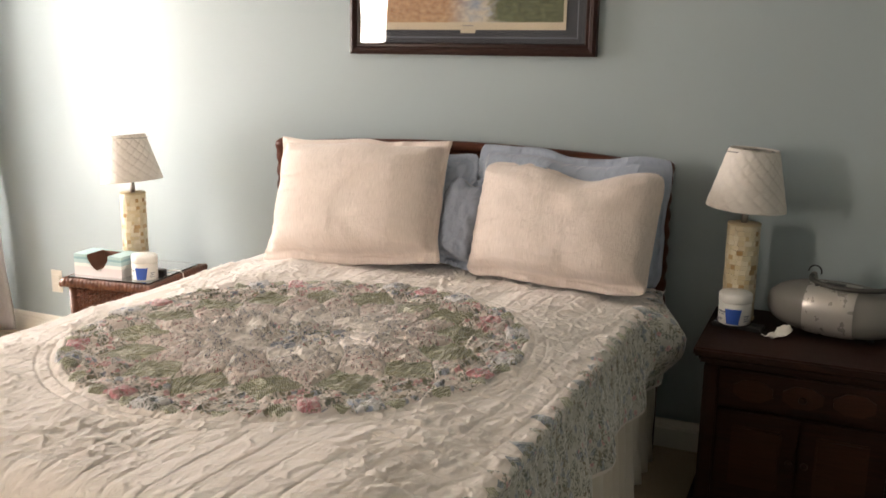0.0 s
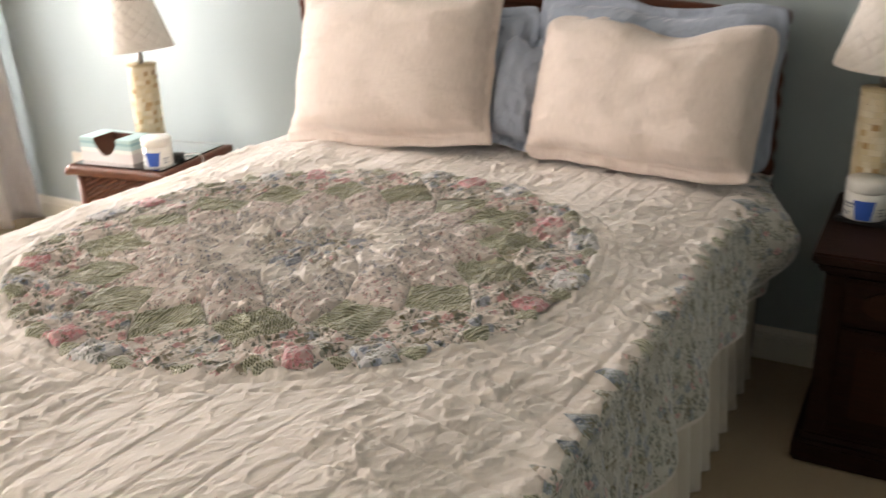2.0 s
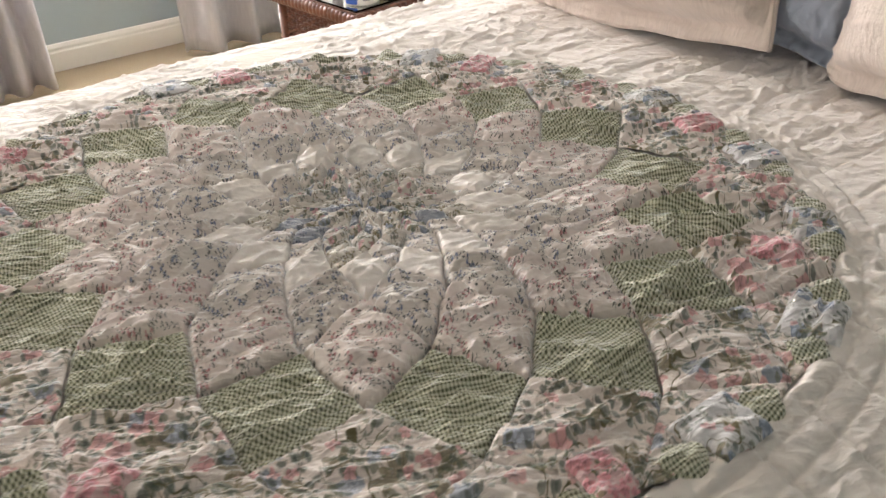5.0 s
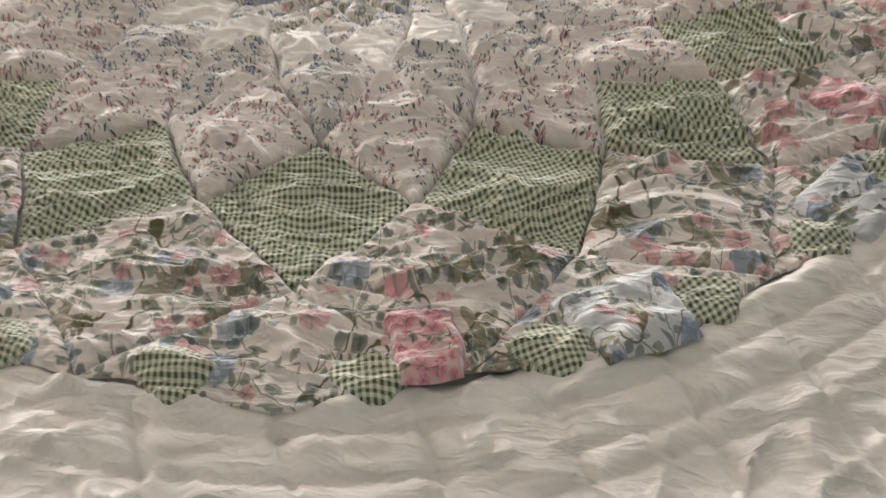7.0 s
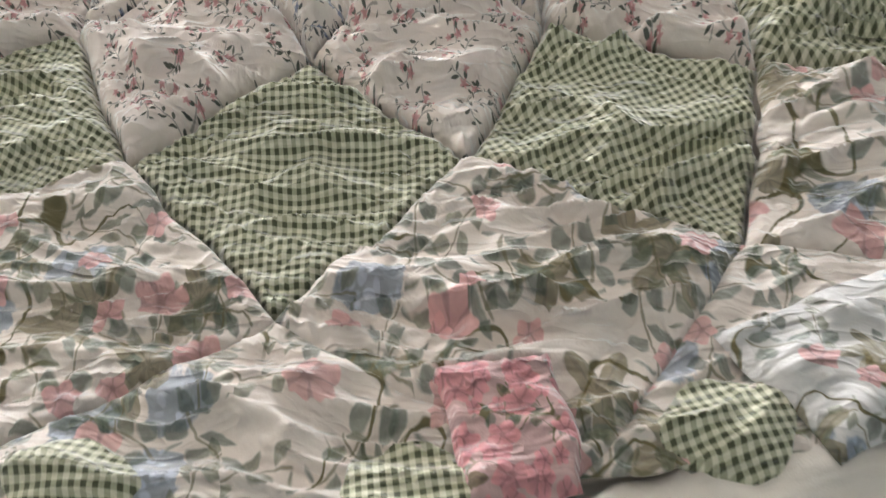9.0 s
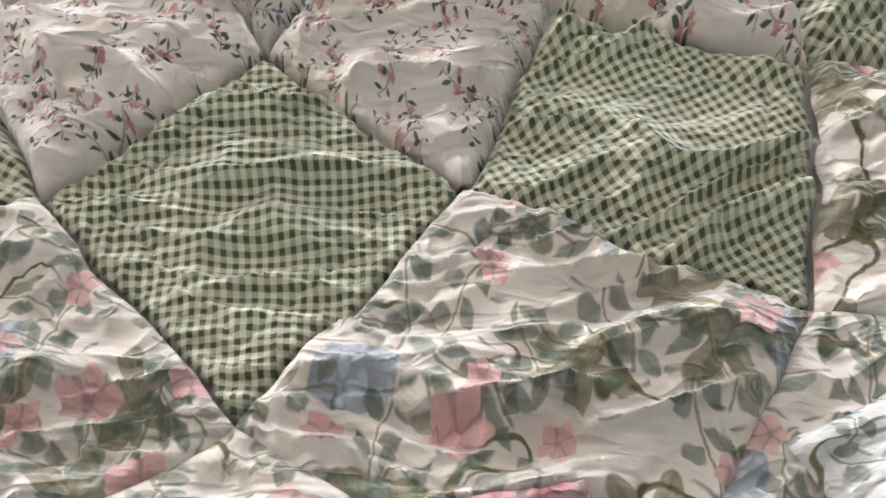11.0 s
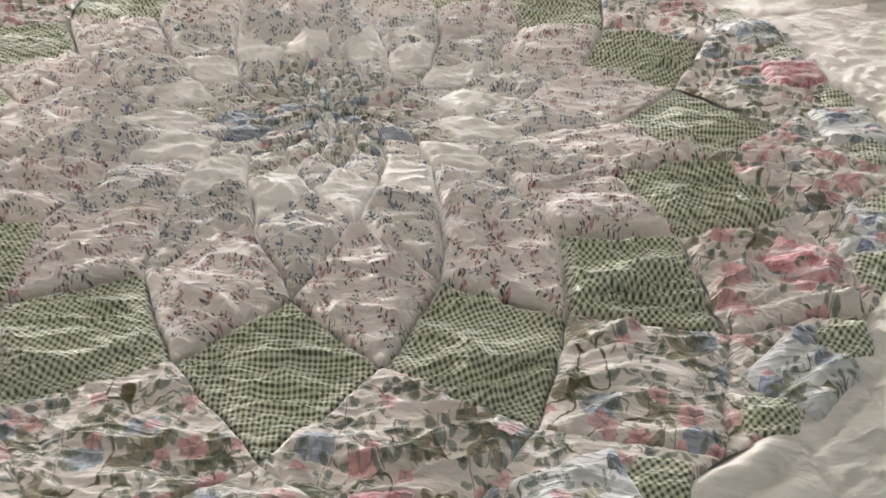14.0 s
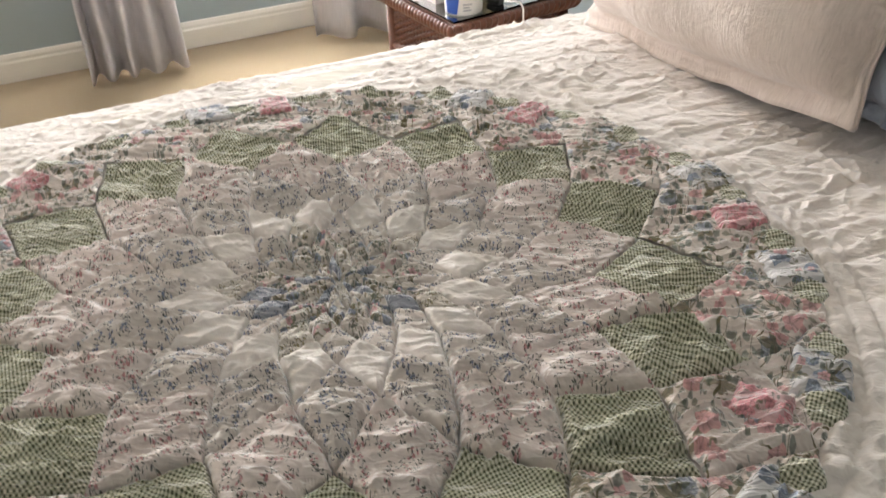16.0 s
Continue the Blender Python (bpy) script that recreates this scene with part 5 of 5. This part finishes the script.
clock = thing("charger_block", pose(-1.235, -0.33, GT, rz=20), "small dark charger block with a white cord", "charger")
part("block", box(0.045, 0.03, 0.018), M_BLACK, clock, "", False, 0.004)
cord = thing("white_cord", pose(0, 0, 0), "thin white cord lying over the glass edge", "cord")
part("strand", tube([(-1.225, -0.31, GT + 0.006), (-1.20, -0.285, GT + 0.008), (-1.18, -0.28, GT + 0.008), (-1.155, -0.285, GT), (-1.147, -0.29, GT - 0.06), (-1.145, -0.29, 0.25)], 0.0026, 8), M_WHITE, cord, "", True)

# ---------------- right cabinet and what stands on it ----------------
RX0, RX1, RY0, RY1, RH = 1.0, 1.64, -0.56, -0.02, 0.575
cab = thing("nightstand_cabinet", pose((RX0 + RX1) / 2, (RY0 + RY1) / 2, 0), "dark-stained wooden nightstand with a carved drawer and doors", "nightstand")
cw, cd = RX1 - RX0, RY1 - RY0
part("top", box(cw, cd, 0.028, (0, 0, RH - 0.028)), M_DARKWOOD, cab, "", False, 0.006)
part("top_moulding", box(cw - 0.03, cd - 0.03, 0.022, (0, 0, RH - 0.05)), M_DARKWOOD, cab, "", False, 0.006)
part("body", box(cw - 0.07, cd - 0.06, RH - 0.11, (0, 0.005, 0.06)), M_DARKWOOD, cab, "", False, 0.004)
part("plinth", box(cw - 0.012, cd - 0.012, 0.062), M_DARKWOOD, cab, "", False, 0.008)
part("plinth_moulding", box(cw - 0.045, cd - 0.045, 0.026, (0, 0, 0.062)), M_DARKWOOD, cab, "", False, 0.008)
fy = -cd / 2 + 0.035
for sx in (-1, 1):
    part("corner_post", box(0.045, 0.03, RH - 0.14, (sx * (cw / 2 - 0.055), fy, 0.088)), M_DARKWOOD, cab, "", False, 0.005)
drawer = part("drawer", box(cw - 0.16, 0.022, 0.115, (0, fy - 0.004, 0.40)), M_DARKWOOD, cab, "", False, 0.004)
for x in (-0.14, 0.0, 0.14):
    oct_ = [(0.058 * math.cos(t) * 1.05, 0.036 * math.sin(t)) for t in [math.pi / 8 + math.pi / 4 * i for i in range(8)]]
    part("carved_panel", prism([(x + a, 0.4575 + b) for a, b in oct_], 0.012, None, "y", (0, fy - 0.022, 0)), M_CARVED, drawer, "", False, 0.003)
part("drawer_pull", lathe([(0.006, 0), (0.006, 0.008), (0.012, 0.014), (0.010, 0.020), (0.0, 0.021)], 16), M_DARKWOOD, drawer, "", True)
drawer.children[-1].matrix_local = pose(0, fy - 0.026, 0.4575, 90)
for sx in (-1, 1):
    door = part("door", box((cw - 0.17) / 2, 0.02, 0.285, (sx * (cw - 0.16) / 4, fy - 0.004, 0.102)), M_DARKWOOD, cab, "", False, 0.004)
    inner = (cw - 0.17) / 2 - 0.09
    part("raised_panel", box(inner, 0.014, 0.195, (sx * (cw - 0.16) / 4, fy - 0.016, 0.147)), M_CARVED, door, "", False, 0.006)
    knob = part("knob", lathe([(0.005, 0), (0.005, 0.008), (0.011, 0.013), (0.009, 0.019), (0.0, 0.020)], 16), M_DARKWOOD, door, "", True)
    knob.matrix_local = pose(sx * 0.022, fy - 0.014, 0.25, 90)

lamp(pose(1.082, -0.165, RH), "unlit bedside lamp with a slightly tilted ivory shade", -1.6)
remote = thing("remote_control", pose(1.10, -0.285, RH, rz=-8), "black slim remote control lying under a jar", "remote")
part("case", box(0.16, 0.055, 0.016), M_BLACK, remote, "", False, 0.004)
for i in range(5):
    part("button", box(0.012, 0.010, 0.002, (-0.066 + 0.001 * i, -0.018 + 0.009 * i, 0.016)), M_GREYINK, remote)
jar(pose(1.085, -0.283, RH + 0.0165, rz=-16), "white face cream jar with a blue mark on a remote")

# crumpled tissue
n = 16
u, v = np.meshgrid(np.linspace(-1, 1, n), np.linspace(-1, 1, n))
tx = u * 0.022 * (1.0 + 0.35 * v) + 0.012 * (lat(u * 2 + 3, v * 2) - 0.5)
ty = v * 0.042 + 0.012 * (lat(u * 2, v * 2 + 6) - 0.5)
tz = 0.004 + 0.03 * np.abs(lat(u * 2.2 + 1, v * 1.8) - 0.45) + 0.028 * smoothstep(v, 0.1, 1.0) * (1 - np.abs(u) * 0.5)
tis = as_object("crumpled_tissue", np.stack([tx, ty, tz], -1).reshape(-1, 3), grid_faces(n, n), M_PAPER)
tis.matrix_world = pose(1.222, -0.345, RH, 0, 0, -35)
tis.modifiers.new("thick", "SOLIDIFY").thickness = 0.0012
tagged(tis, "crumpled white paper tissue on the dark cabinet", "tissue")

# portable radio
radio = thing("portable_radio", pose(1.385, -0.235, RH, rz=-14), "grey oval portable radio with a carrying handle", "radio")
RW, RD, RZ = 0.42, 0.21, 0.165
bm = bmesh.new()
bmesh.ops.create_uvsphere(bm, u_segments=48, v_segments=28, radius=1.0)
for q in bm.verts:
    x, y, z = q.co
    f = lambda c, p: math.copysign(abs(c) ** p, c)
    q.co = Vector((f(x, 0.85) * RW / 2, f(y, 0.8) * RD / 2, RZ / 2 + 0.006 + f(z, 0.75) * RZ / 2))
part("shell", bm, M_RADIO, radio, "", True)
bm = bmesh.new()
grid = []
for i in range(13):
    x = -0.075 + 0.15 * i / 12
    row = []
    for j in range(15):
        cx = (1 - abs(x / (RW / 2)) ** (2 / 0.85)) ** 0.42
        a = radians(-62 + 150 * j / 14)
        row.append(bm.verts.new((x, -math.copysign(abs(math.cos(a)) ** 0.8, math.cos(a)) * (RD / 2 + 0.003) * cx, RZ / 2 + 0.006 + math.copysign(abs(math.sin(a)) ** 0.75, math.sin(a)) * (RZ / 2 + 0.003) * cx)))
    grid.append(row)
for a, b in zip(grid, grid[1:]):
    for j in range(14):
        bm.faces.new((a[j], b[j], b[j + 1], a[j + 1]))
part("centre_panel", bm, M_SILVER, radio, "silver centre panel", True)
part("display", box(0.06, 0.024, 0.004, (0.0, -0.03, RZ + 0.006)), M_BLACK, radio, "dark display window", False, 0.001)
for x in (-0.05, -0.034):
    part("button", lathe([(0.006, 0), (0.006, 0.004), (0.004, 0.005), (0.0, 0.005)], 12, None, (x, -0.055, RZ - 0.001)), M_BLACK, radio, "", True)
part("handle", tube([(0.035 + 0.125 * math.cos(t), 0.045 - 0.115 * math.sin(t) ** 0.8, RZ + 0.012 - 0.006 * math.sin(t)) for t in [math.pi * i / 24 for i in range(25)]], 0.008, 10), M_HANDLE, radio, "dark curved carrying handle", True)
part("antenna_tip", lathe([(0.010, 0), (0.012, 0.015), (0.008, 0.032), (0.0, 0.036)], 14, None, (-0.085, 0.04, RZ - 0.012)), M_RADIO, radio, "", True)
part("cord_loop", tube([(-0.085 + 0.02 * math.cos(t), 0.045, RZ + 0.022 + 0.02 * math.sin(t)) for t in [math.pi * 1.1 * i / 12 - 0.3 for i in range(13)]], 0.0025, 6), M_BLACK, radio, "", True)
for sx in (-1, 1):
    part("rubber_foot", lathe([(0.012, 0), (0.012, 0.012)], 14, None, (sx * 0.11, 0, 0)), M_BLACK, radio)
